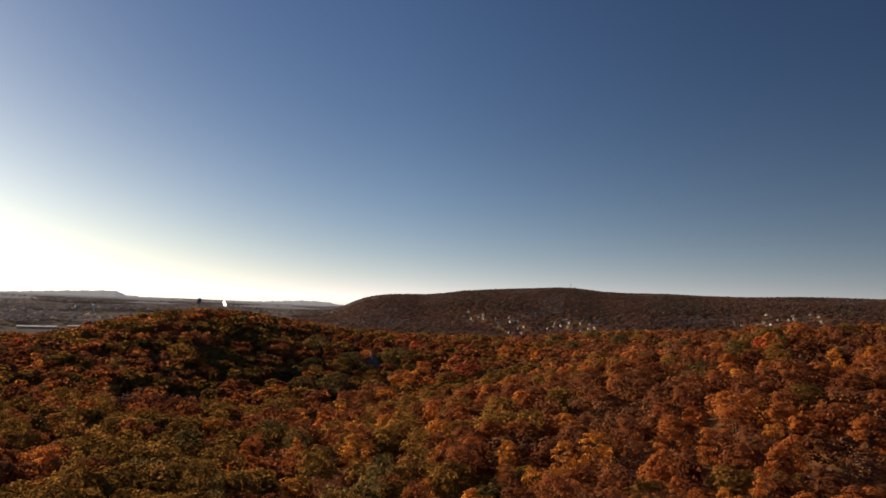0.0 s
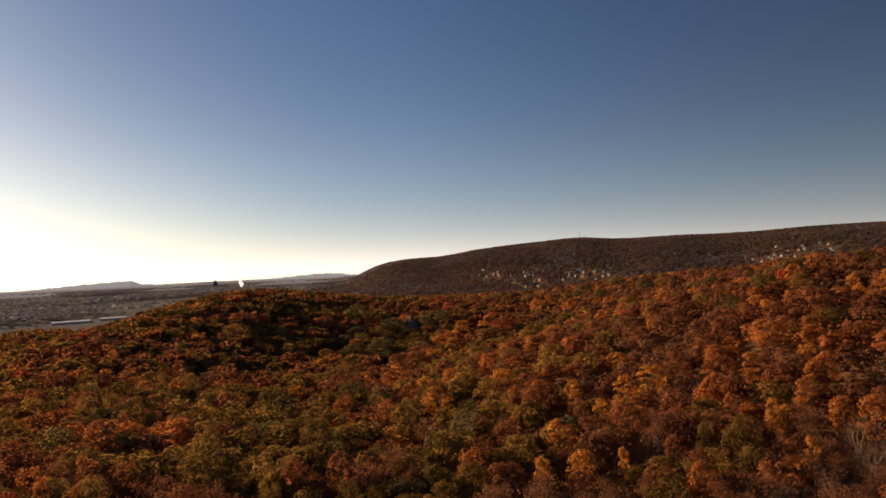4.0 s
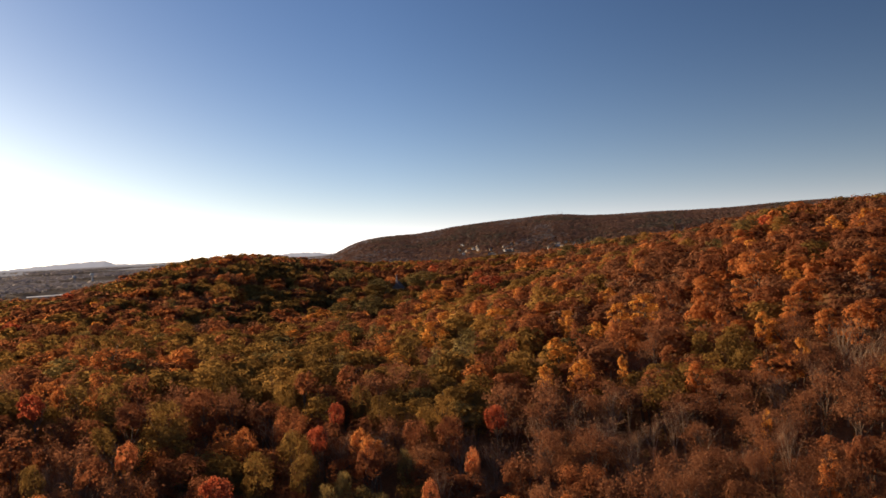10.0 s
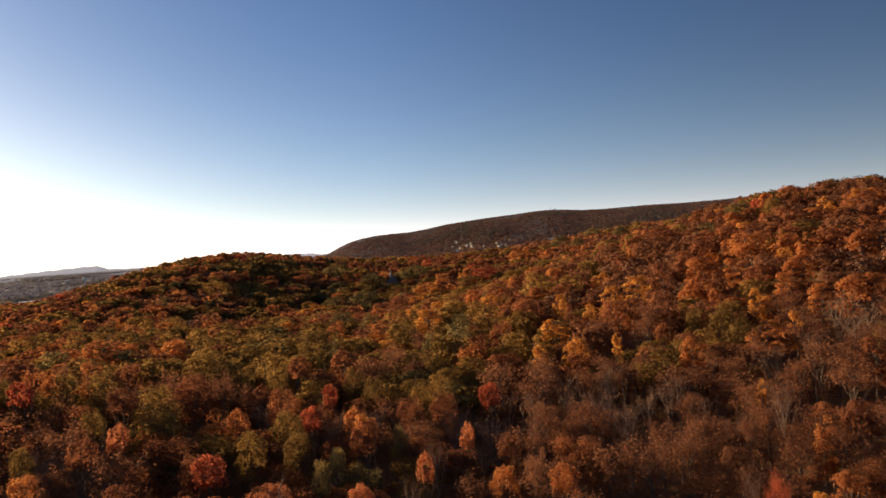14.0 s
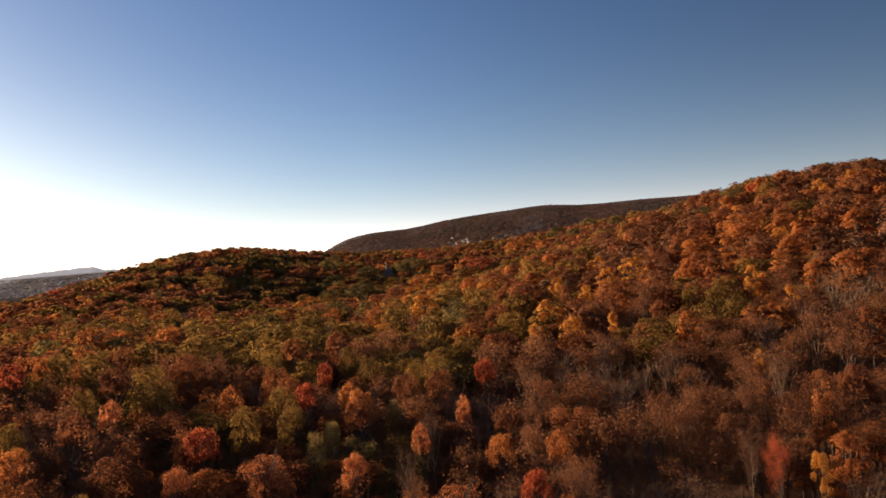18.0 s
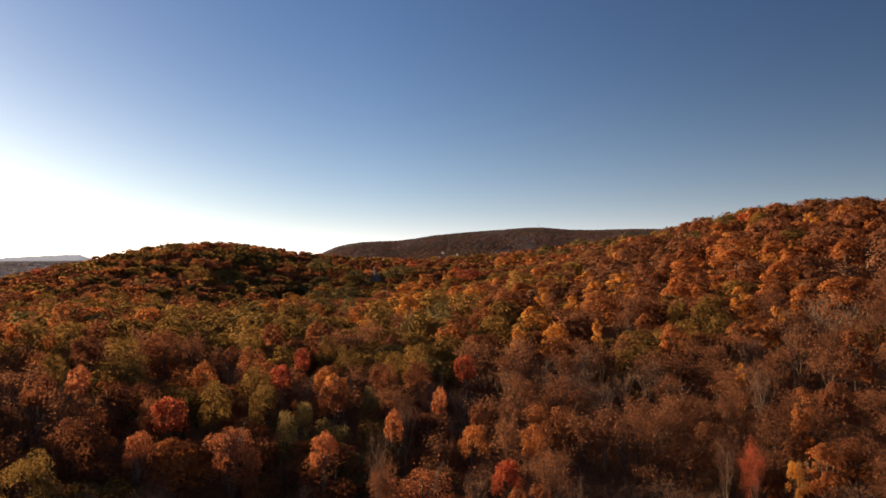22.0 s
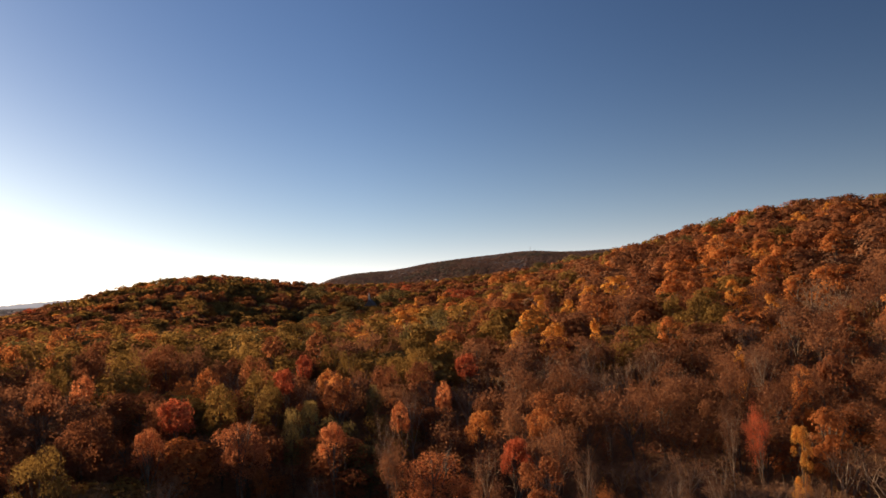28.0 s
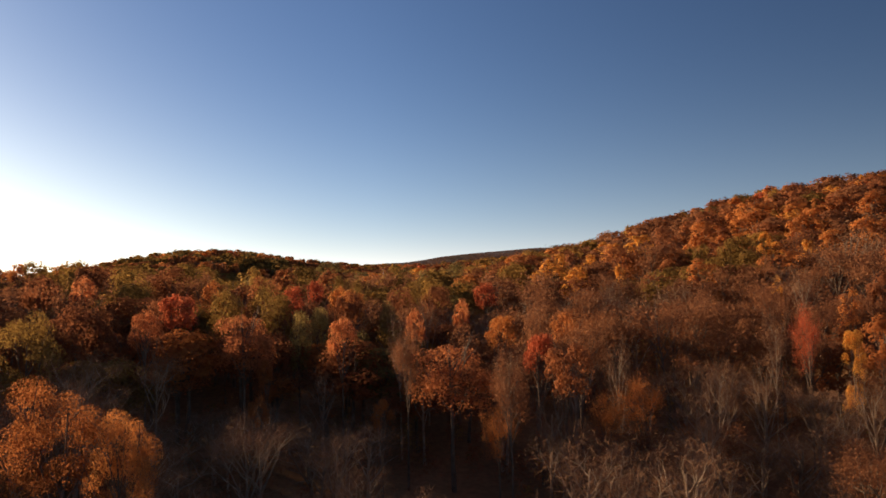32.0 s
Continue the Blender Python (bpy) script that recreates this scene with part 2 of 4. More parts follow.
def mesh_object(name, verts, faces, mats, parent=None, index=None, attribute=None):
    """One mesh object from arrays of corners and faces of one size."""
    me = bpy.data.meshes.new(name)
    me.vertices.add(len(verts))
    me.vertices.foreach_set("co", np.asarray(verts, np.float32).ravel())
    k = faces.shape[1]
    me.loops.add(faces.size)
    me.loops.foreach_set("vertex_index", faces.astype(np.int32).ravel())
    me.polygons.add(len(faces))
    me.polygons.foreach_set("loop_start", np.arange(0, faces.size, k, dtype=np.int32))
    if index is not None:
        me.polygons.foreach_set("material_index", np.asarray(index, np.int32))
    for m in mats:
        me.materials.append(m)
    if attribute is not None:
        me.attributes.new("tint", "FLOAT", "FACE").data.foreach_set("value", np.asarray(attribute, np.float32))
    me.update(calc_edges=True)
    ob = new(name, me)
    ob.parent = parent
    return ob


rng = np.random.default_rng(7)

# the ground: rings round the first place, out to the horizon
radii = np.r_[0.0, np.arange(12, 800, 12), np.geomspace(812, 4900, 70)]
turns = np.radians(np.r_[np.arange(-60, 60, 1.0), np.arange(60, 300, 5.0)])
gr, ga = np.meshgrid(radii, turns, indexing="ij")
gx, gy = gr * np.sin(ga), gr * np.cos(ga)
gv = np.stack([gx, gy, ground_z(gx, gy)], -1).reshape(-1, 3)
i, j = np.meshgrid(np.arange(len(radii) - 1), np.arange(len(turns)), indexing="ij")
i, j = i.ravel(), j.ravel()
w = len(turns)
gf = np.stack([i * w + j, (i + 1) * w + j, (i + 1) * w + (j + 1) % w, i * w + (j + 1) % w], 1)
ground = mesh_object("ground", gv, gf, [LITTER, FIELDS], None, ((radii[i] > 900) & (np.degrees(turns[j]) < -9)).astype(int))
ground.data.polygons.foreach_set("use_smooth", np.ones(len(gf), bool))
tagged(ground, "brown leaf-littered forest floor rolling over low hills", "ground", kind="structure")


# ---- trees ----
def cards(centres, normals, size, rs, corners=4, loose=0.24):
    """Small leaf sprays: bent diamonds (or triangles) at the centres, turned about."""
    k = len(centres)
    nrm = normals + rs.normal(0, loose, (k, 3))
    nrm /= np.linalg.norm(nrm, axis=1, keepdims=True)
    a = np.cross(nrm, rs.normal(0, 1, (k, 3)))
    a /= np.linalg.norm(a, axis=1, keepdims=True)
    b = np.cross(nrm, a)
    s = size * rs.uniform(0.6, 1.35, (k, 1))
    if corners == 4:
        v = np.stack([centres - a * s, centres - b * s * 0.62 + nrm * s * 0.25, centres + a * s, centres + b * s * 0.62 + nrm * s * 0.2], 1)
    else:
        v = np.stack([centres - a * s, centres + a * s * 0.8 - b * s * 0.7, centres + a * s * 0.5 + b * s * 0.9], 1)
    return v.reshape(-1, 3), np.arange(k * corners).reshape(k, corners)


def crown_points(rs, count, radius, height, lumps, fill=0.15, knob=1.0, dome=False):
    """Points and outward ways on the lumps of one crown, whose middle is the origin and whose top is at height / 2."""
    if not lumps:
        # a spire of drooping tiers
        h = rs.uniform(0, 1, count) ** 1.4
        turn = rs.uniform(0, 6.283, count)
        far = (1 - h) * radius * (0.75 + 0.25 * np.sin(h * 44)) * rs.uniform(0.55, 1.05, count)
        return np.stack([np.cos(turn) * far, np.sin(turn) * far, (h - 0.54) * height], 1), np.stack([np.cos(turn), np.sin(turn), np.full(count, 0.3)], 1)
    if dome:
        lumps, knob = lumps * 2, knob * 0.86
    t = rs.uniform(0.1, 1, lumps)
    turn = np.arange(lumps) * 2.4 + rs.uniform(-0.5, 0.5, lumps)
    up = -0.75 + 1.7 * t
    flat = np.sqrt(np.clip(1 - up**2, 0.02, 1)) * rs.uniform(0.62 if dome else 0.55, 0.85, lumps)
    mid = np.stack([np.cos(turn) * flat * radius, np.sin(turn) * flat * radius, up * height * 0.43], 1)
    lr = radius * rs.uniform(0.34, 0.58, lumps) * knob
    pick = rs.choice(lumps, count, p=lr**2 / (lr**2).sum())
    way = rs.normal(0, 1, (count, 3))
    way[:, 2] = np.where(way[:, 2] < -0.7, -way[:, 2], way[:, 2])
    way /= np.linalg.norm(way, axis=1, keepdims=True)
    far = np.where(rs.uniform(0, 1, count) < fill, rs.uniform(0.2, 0.9, count), rs.uniform(0.85, 1.12, count))
    at = mid[pick] + way * (lr[pick] * far)[:, None] * [1, 1, 0.85]
    if dome:
        way = way + 1.8 * at / np.array([radius, radius, height * 0.5])
    return at, way


def tube(path, radii_, sides):
    """A tapered limb along a path."""
    path = np.asarray(path, float)
    way = np.gradient(path, axis=0)
    way /= np.linalg.norm(way, axis=1, keepdims=True) + 1e-9
    side = np.cross(way, [0.31, 0.17, 0.05] if abs(way[0][2]) > 0.6 else [0, 0, 1.0])
    side /= np.linalg.norm(side, axis=1, keepdims=True) + 1e-9
    other = np.cross(way, side)
    ang = np.arange(sides) * 2 * np.pi / sides
    v = path[:, None] + (side[:, None] * np.cos(ang)[None, :, None] + other[:, None] * np.sin(ang)[None, :, None]) * np.asarray(radii_)[:, None, None]
    k = len(path)
    a, b = np.meshgrid(np.arange(k - 1), np.arange(sides), indexing="ij")
    a, b = a.ravel(), b.ravel()
    f = np.stack([a * sides + b, a * sides + (b + 1) % sides, (a + 1) * sides + (b + 1) % sides, (a + 1) * sides + b], 1)
    return v.reshape(-1, 3), f


def join(pieces):
    verts, faces, at = [], [], 0
    for v, f in pieces:
        verts.append(v)
        faces.append(f + at)
        at += len(v)
    return np.concatenate(verts), np.concatenate(faces)


def limbs(rs, height, radius, bare):
    """Trunk, limbs and branches from the origin up; also the tips."""
    pieces, tips = [], []
    girth = height * 0.014 + 0.05
    lean = rs.normal(0, 0.03, 2)
    fork = height * rs.uniform(0.34, 0.5)
    top = height * (0.92 if bare else 0.8)
    zz = np.linspace(-1.0, top, 7)
    sway = np.cumsum(rs.normal(0, 0.12, (7, 2)), axis=0) * np.linspace(0, 1, 7)[:, None]
    path = np.c_[zz[:, None] * lean + sway, zz]
    pieces.append(tube(path, girth * np.linspace(1, 0.18, 7), 6))
    for k in range(9 if bare else 6):
        z0 = fork + (top - fork) * (k / 9.5) * rs.uniform(0.8, 1.1)
        base = np.array([np.interp(z0, zz, path[:, 0]), np.interp(z0, zz, path[:, 1]), z0])
        turn = k * 2.4 + rs.uniform(-0.4, 0.4)
        out = radius * rs.uniform(0.55, 0.95) * (1 - 0.45 * k / 9)
        end = base + [np.cos(turn) * out, np.sin(turn) * out, (height - z0) * rs.uniform(0.45, 0.85)]
        s = np.linspace(0, 1, 5)[:, None]
        bow = base + (end - base) * s + np.array([0, 0, -0.25 * out]) * (s * (1 - s)) * 1.5 + rs.normal(0, 0.12, (5, 3)) * s
        g = girth * 0.45 * (1 - 0.5 * k / 9)
        pieces.append(tube(bow, g * np.linspace(1, 0.25, 5), 4))
        tips.append(end)
        for q in range(5 if bare else 2):
            f = rs.uniform(0.35, 0.95)
            b0 = base + (end - base) * f + np.array([0, 0, -0.25 * out]) * (f * (1 - f)) * 1.5
            way = (end - base) / np.linalg.norm(end - base) + rs.normal(0, 0.55, 3) + [0, 0, 0.35]
            e = b0 + way / np.linalg.norm(way) * rs.uniform(1.2, 3.0)
            pieces.append(tube([b0, (b0 + e) / 2 + rs.normal(0, 0.1, 3), e], g * np.array([0.45, 0.3, 0.1]), 3))
            tips.append(e)
    return *join(pieces), np.array(tips)


def twigs(rs, tips, count, length=1.1, width=0.022):
    """The fine spray at the ends of bare branches: thin slivers."""
    at = tips[rs.integers(0, len(tips), count)] + rs.normal(0, 0.45, (count, 3))
    way = rs.normal(0, 0.8, (count, 3)) + [0, 0, 0.4]
    way /= np.linalg.norm(way, axis=1, keepdims=True)
    side = np.cross(way, rs.normal(0, 1, (count, 3)))
    side /= np.linalg.norm(side, axis=1, keepdims=True)
    s = length * rs.uniform(0.4, 1.2, (count, 1))
    v = np.stack([at - side * width, at + side * width, at + way * s], 1)
    return v.reshape(-1, 3), np.arange(count * 3).reshape(count, 3)


# kind: full height, crown radius, crown height, boughs and their size, leaf share
KINDS = {
    "oak_tree": dict(height=17.0, radius=4.4, crown=11.5, lumps=22, knob=0.80, leaf=1.0, bare=False),
    "maple_tree": dict(height=17.0, radius=3.8, crown=10.0, lumps=20, knob=0.78, leaf=0.8, bare=True),
    "poplar_tree": dict(height=19.0, radius=3.0, crown=15.5, lumps=20, knob=0.80, leaf=0.8, bare=False),
    "thin_tree": dict(height=17.0, radius=3.5, crown=12.0, lumps=12, knob=1.0, leaf=0.4, bare=True),
    "small_maple": dict(height=14.0, radius=2.9, crown=4.6, lumps=17, knob=0.66, leaf=0.42, bare=True),
    "pine_tree": dict(height=15.0, radius=1.9, crown=13.0, lumps=0, knob=1.0, leaf=1.0, bare=False),
    "bare_tree": dict(height=16.5, radius=3.3, crown=9.0, lumps=10, knob=1.0, leaf=0.0, bare=True),
}


# leaf sprays and their size, twigs and their width: from close by to farther off
LEVELS = [(22000, 0.071, 3000, 0.008), (8000, 0.118, 1800, 0.011), (3600, 0.20, 1000, 0.019), (1500, 0.31, 420, 0.034)]


def tree_meshes(kind, level, seed):
    """The shared meshes of one tree: limbs, and leaves or twigs."""
    rs, k = np.random.default_rng(seed), KINDS[kind]
    sprays, size, fine_twigs, width = LEVELS[level]
    lv, lf, tips = limbs(rs, k["height"], k["radius"], k["bare"])
    trunk = mesh_object("trunk", lv, lf, [BARK])
    if kind == "thin_tree":
        # the last leaves hang on the ends of the branches
        at = tips[rs.integers(0, len(tips), int(sprays * (0.55 if level > 2 else 0.3)))]
        leaves_left = cards(at + rs.normal(0, 0.62, at.shape), rs.normal(0, 1, at.shape) + [0, 0, 0.4], size * (0.62 if level > 2 else 0.85), rs, 3)
        v, f = join([leaves_left, twigs(rs, tips, int(fine_twigs * 1.3), 1.3, width)])
    elif k["leaf"]:
        p, way = crown_points(rs, int(sprays * k["leaf"]), k["radius"], k["crown"], k["lumps"], fill=0.3, knob=k["knob"], dome=level > 1)
        v, f = cards(p + [0, 0, k["height"] - k["crown"] * 0.5], way, size, rs)
    else:
        v, f = twigs(rs, tips, fine_twigs, 1.3, width)
    crown = mesh_object("crown", v, f, [LEAVES["twig"]])
    made = trunk.data, crown.data
    for o in (trunk, crown):
        bpy.data.objects.remove(o)
    return made


VARIANTS = {(kind, level): [tree_meshes(kind, level, 100 * n + 10 * level + s) for s in range(4)] for n, kind in enumerate(KINDS) for level in range(4)}
WORDS = {"olive": "olive-green", "green": "dull green", "rust": "rust-brown", "orange": "bright orange", "red": "scarlet", "gold": "golden yellow",
         "brown": "withered brown", "pale": "pale yellow-green", "pink": "salmon-pink", "twig": "grey-brown"}
SORTS = {"oak_tree": "broad oak with {} autumn leaves in the woods", "maple_tree": "round-crowned maple with {} autumn leaves",
         "small_maple": "slender maple with a small rounded crown of {} leaves",
         "poplar_tree": "tall narrow poplar with {} autumn leaves", "thin_tree": "half-bare tree with only a few {} leaves",
         "pine_tree": "narrow conifer with {} needles on the skyline",
         "bare_tree": "leafless tree with pale {} branches"}


def level_at(far_off):
    return 0 if far_off < 58 else 1 if far_off < 82 else 2 if far_off < 130 else 3


def add_tree(kind, colour, x, y, top, size=1.0, level=0, seed=0):
    """A tree of its own, whose tip stands at the height top."""
    k = KINDS[kind]
    rs = np.random.default_rng(seed)
    foot = float(ground_z(x, y)) - 0.3
    tall = max(top - foot, 7.0) / k["height"]
    holder = new(kind)
    holder.matrix_world = Matrix.Translation((x, y, foot)) @ Matrix.Rotation(rs.uniform(0, 6.28), 4, "Z") @ Matrix.Diagonal((size, size, tall, 1))
    trunk_me, crown_me = VARIANTS[kind, level][int(rs.integers(0, 4))]
    for name, me, mat in (("trunk", trunk_me, PALE_BARK if kind == "bare_tree" else BARK), ("crown", crown_me, LEAVES[colour])):
        ob = new(name, me)
        ob.parent = holder
        ob.material_slots[0].link = "OBJECT"
        ob.material_slots[0].material = mat
    tagged(holder, SORTS[kind].format(WORDS[colour]), "tree", group="autumn trees of the near woods")
    return holder


def mix_at(x, y):
    """What grows where: shares of kind and colour over the plan."""
    right = smooth(-10, 60, x - 0.10 * y + 10)
    pit = np.exp(-(((x - 40) / 50) ** 2 + ((y - 105) / 65) ** 2))
    left_hill = smooth(420, 520, y) * (1 - smooth(-40, 20, x))
    green_belt = np.exp(-(((x + 60) / 70) ** 2 + ((y - 220) / 105) ** 2)) * smooth(95, 175, y)
    hollow = np.maximum(np.exp(-(((x + 22) / 36) ** 2 + ((y - 48) / 34) ** 2)), np.exp(-(((x - 14) / 34) ** 2 + ((y - 36) / 34) ** 2)))
    wooded = 1 - 0.93 * np.maximum(hollow, pit)
    return {
        ("oak_tree", "olive"): (0.28 + 0.30 * left_hill + 0.60 * green_belt + 0.42 * (1 - right) * smooth(80, 150, y)) * wooded,
        ("oak_tree", "green"): (0.04 + 0.12 * left_hill + 0.10 * green_belt) * wooded,
        ("oak_tree", "rust"): (0.30 + 0.30 * left_hill + 0.08 * right) * wooded,
        ("maple_tree", "orange"): (0.13 + 0.14 * left_hill + 0.08 * right) * wooded,
        ("maple_tree", "red"): 0.012 * wooded * smooth(130, 180, y),
        ("poplar_tree", "gold"): (0.045 + 0.055 * right) * wooded,
        ("poplar_tree", "orange"): (0.02 + 0.10 * right) * wooded,
        ("maple_tree", "rust"): (0.24 + 0.08 * right) * wooded,
        ("poplar_tree", "rust"): (0.03 + 0.36 * right) * wooded,
        ("oak_tree", "brown"): (0.07 + 0.14 * right) * wooded,
        ("thin_tree", "brown"): 0.12 + 0.50 * right + 1.4 * hollow + 1.1 * pit,
        ("bare_tree", "twig"): 0.05 + 0.10 * right + 1.7 * pit + 1.3 * hollow,
    }


taken = []


def stand_out(kind, colour, *spots):
    for x, y, top, wide in spots:
        add_tree(kind, colour, x, y, top, wide, level_at(math.hypot(x + 15, y + 10) * 0.8), 1001 + len(taken))
        taken.append((x, y, (2.6 if kind in ("bare_tree", "thin_tree", "small_maple") else 4.4) * min(wide, 1.6) + 0.6, top, kind == "oak_tree"))


# trees that stand out from the rest: x, y, height of the tip, width
# by the hollow
stand_out("maple_tree", "orange", (-36.4, 44.5, 31.2, 0.62), (-42.7, 47.8, 33, 1))
stand_out("oak_tree", "olive", (-57.4, 71.4, 37.3, 0.76), (-37.6, 105.6, 38.5, 0.62), (-45.6, 105.5, 39.2, 0.64), (-78.8, 97, 41.6, 0.46))
stand_out("poplar_tree", "gold", (35, 74.4, 34.3, 0.41), (46.4, 112.6, 40.4, 0.4))
stand_out("maple_tree", "pink", (-11.8, 75.8, 33.3, 1.21), (-37.9, 85.7, 36.9, 0.95))
stand_out("small_maple", "pink", (-48.7, 81.2, 36.6, 0.68), (-25.4, 85.5, 35.1, 0.7), (-15.9, 96.3, 35.6, 0.56), (-8.3, 108.8, 36.6, 0.5), (-68.4, 107.5, 41.3, 0.76))
stand_out("small_maple", "red", (-49.1, 94.5, 38.5, 0.95), (-1.2, 77.4, 33.2, 0.71))
stand_out("small_maple", "rust", (-26.6, 107.3, 37.9, 0.87), (52, 92.7, 39.7, 0.92), (0.3, 68.8, 32.5, 1.01), (-70.5, 99.2, 41.3, 0.99))
stand_out("small_maple", "orange", (-4.3, 89.2, 34.8, 0.78), (4.4, 87.3, 34.9, 0.97), (-19.8, 72.9, 26.7, 0.44), (-34.9, 83.8, 30, 0.4), (-33.1, 71.8, 27.4, 0.4), (-26.3, 112.4, 38.3, 0.81), (-72.9, 86.5, 40, 0.75))
stand_out("thin_tree", "brown", (-17, 76.1, 33.2, 0.49), (-6.6, 64.7, 31.5, 0.57), (2.9, 75.5, 33.4, 0.86), (1, 93.5, 34.9, 0.46), (36.4, 95.9, 37.6, 0.52))
stand_out("thin_tree", "orange", (3.4, 65.8, 26.6, 0.54), (8.1, 67.4, 28, 0.63), (-7.5, 67.2, 25.8, 0.54))
stand_out("thin_tree", "red", (30.2, 75, 34.1, 0.44))
stand_out("poplar_tree", "orange", (46.5, 92.5, 38.5, 0.63), (40.5, 77.3, 36.1, 0.85))
stand_out("bare_tree", "twig", (-2.4, 67.2, 27, 0.74), (10.6, 60.1, 26.3, 0.75), (24.9, 59.8, 27, 0.61), (29.4, 62.3, 28.9, 0.71), (16.4, 69.5, 29.6, 0.69), (22.1, 70.8, 30.3, 0.71), (5.6, 68.8, 31.9, 0.51), (-14, 98.5, 36, 0.59), (-17.9, 85.4, 34.6, 0.62), (28.4, 79.5, 34.5, 0.49), (44.4, 100.3, 39.5, 0.74))
stand_out("oak_tree", "pale", (-30.6, 101.6, 36.6, 0.4), (-32.7, 96.9, 36.1, 0.4), (-20.2, 110.5, 37.4, 0.42))
stand_out("oak_tree", "rust", (-52.4, 97.4, 38.8, 0.56))
# on the near slopes
stand_out("maple_tree", "orange", (-98.5, 163.4, 45.6, 0.85))
stand_out("maple_tree", "rust", (-35.7, 163.9, 43.3, 1.04))
stand_out("oak_tree", "olive", (-70.2, 129.5, 44.1, 1.02), (-70.3, 159.6, 45.2, 1.1), (-87.7, 144.1, 45.5, 0.92), (-95.1, 144.3, 45.6, 0.79), (-76.6, 116.3, 42.7, 0.54), (-49.5, 147, 42.5, 0.67), (-27, 138.8, 40.6, 0.54), (-12.8, 136.9, 40.7, 0.76), (-31.6, 147.2, 41.6, 0.65), (-16.6, 131.6, 39.8, 0.54), (-41.1, 116.8, 40.3, 0.83), (-55.4, 163.5, 44, 0.89), (61.5, 157.4, 49.6, 0.91), (54, 161.2, 47.8, 0.6), (58.1, 154.5, 48.1, 0.76))
stand_out("poplar_tree", "gold", (21.5, 178.9, 46.3, 1.49), (32.8, 157.7, 43.9, 0.52), (73.3, 167.8, 51.8, 0.74), (70.2, 143.2, 48.3, 0.64), (13.6, 157.2, 42.7, 0.85), (22.1, 158.1, 43.9, 1.15))
stand_out("small_maple", "red", (-2.3, 128.6, 39.4, 0.84), (-99.2, 133.3, 45.5, 1.03), (-37.4, 119.3, 39.4, 0.71), (-35.6, 134.7, 40.3, 0.61))
stand_out("small_maple", "rust", (-76.2, 127.3, 43.7, 1.07), (-46, 157.6, 42.9, 1.09))
stand_out("small_maple", "orange", (-100.2, 147, 45.1, 0.73), (-50.3, 116.6, 40.3, 0.83), (-28.7, 116.9, 38.9, 0.83))
stand_out("poplar_tree", "orange", (45.2, 140.1, 44.9, 1.2), (66.3, 176.1, 51.6, 0.96), (90.7, 154.1, 54.6, 1.28), (84.4, 173.8, 54.9, 0.95))
stand_out("oak_tree", "rust", (-44.6, 129.3, 41.5, 0.77), (-18.3, 123.9, 39.5, 0.7), (-12, 123.9, 39.4, 0.72), (-65.7, 139.7, 44.1, 1))
# on the middle slopes
stand_out("maple_tree", "orange", (-30.5, 228.3, 43.7, 1.04), (-47.7, 247, 42.6, 1.02), (-34.3, 259.4, 42.2, 0.91), (-112.2, 198.9, 46.7, 1.72), (100.1, 225.5, 65.8, 1.96), (128.5, 268.9, 72.6, 0.89))
stand_out("maple_tree", "rust", (7.5, 187.9, 45.1, 0.99))
stand_out("oak_tree", "green", (-3, 212.2, 45.8, 1.11), (-48.1, 275.4, 42.6, 1.46), (-34.8, 255.5, 43.3, 1.14), (108.2, 281.6, 69.8, 1.27), (-5.1, 197.6, 45.2, 1.08))
stand_out("oak_tree", "olive", (-47.5, 195.9, 44.8, 1.23), (-22.4, 220.5, 44.9, 1.19), (7.6, 215.1, 47.4, 1.36), (-50.7, 205, 44, 0.92), (-82.1, 199.6, 44.7, 0.89), (-128.1, 252.5, 43.2, 1.11), (-143.8, 268.5, 42.7, 1.18), (-152.7, 266.5, 42.6, 1.17), (143.7, 290.5, 77.8, 1.22), (36.1, 288.7, 52.7, 1.69))
stand_out("poplar_tree", "gold", (12.8, 265.7, 47.7, 1.77), (-18.2, 277.8, 43.2, 1.67), (-7.1, 290.3, 44.1, 1.89), (55.9, 213, 54.2, 1.77), (32.4, 223.4, 49.1, 0.95), (53.8, 247.1, 54.1, 0.98), (47, 212, 51.6, 1.25), (35.6, 196.9, 47.9, 0.74), (99.9, 202.1, 61, 0.98), (149.7, 258.8, 75.3, 0.9), (-13.1, 241.4, 45.5, 1.89), (30.1, 207.9, 47.7, 0.76), (9.5, 192.2, 44.6, 0.79), (157.7, 276.4, 78.1, 1.02))
stand_out("poplar_tree", "orange", (77.1, 212.5, 58.4, 1.77), (95.9, 216.3, 62.6, 1.63), (98.9, 189.1, 59.9, 1.29), (120.9, 194.7, 65.2, 1.48), (83.9, 203.3, 58.2, 1.26), (130, 272.5, 72.6, 0.8), (79.6, 221.1, 58.9, 1.35), (94.1, 186.1, 58.3, 1.13))
stand_out("oak_tree", "pale", (-41.9, 190.4, 43.2, 0.62))
stand_out("oak_tree", "rust", (19, 213.3, 48.3, 1.24), (30.4, 197.1, 47.5, 0.65), (40.1, 183.8, 49.2, 1.11), (67, 220.2, 56.6, 1.1), (-161, 279, 42.8, 1.4))
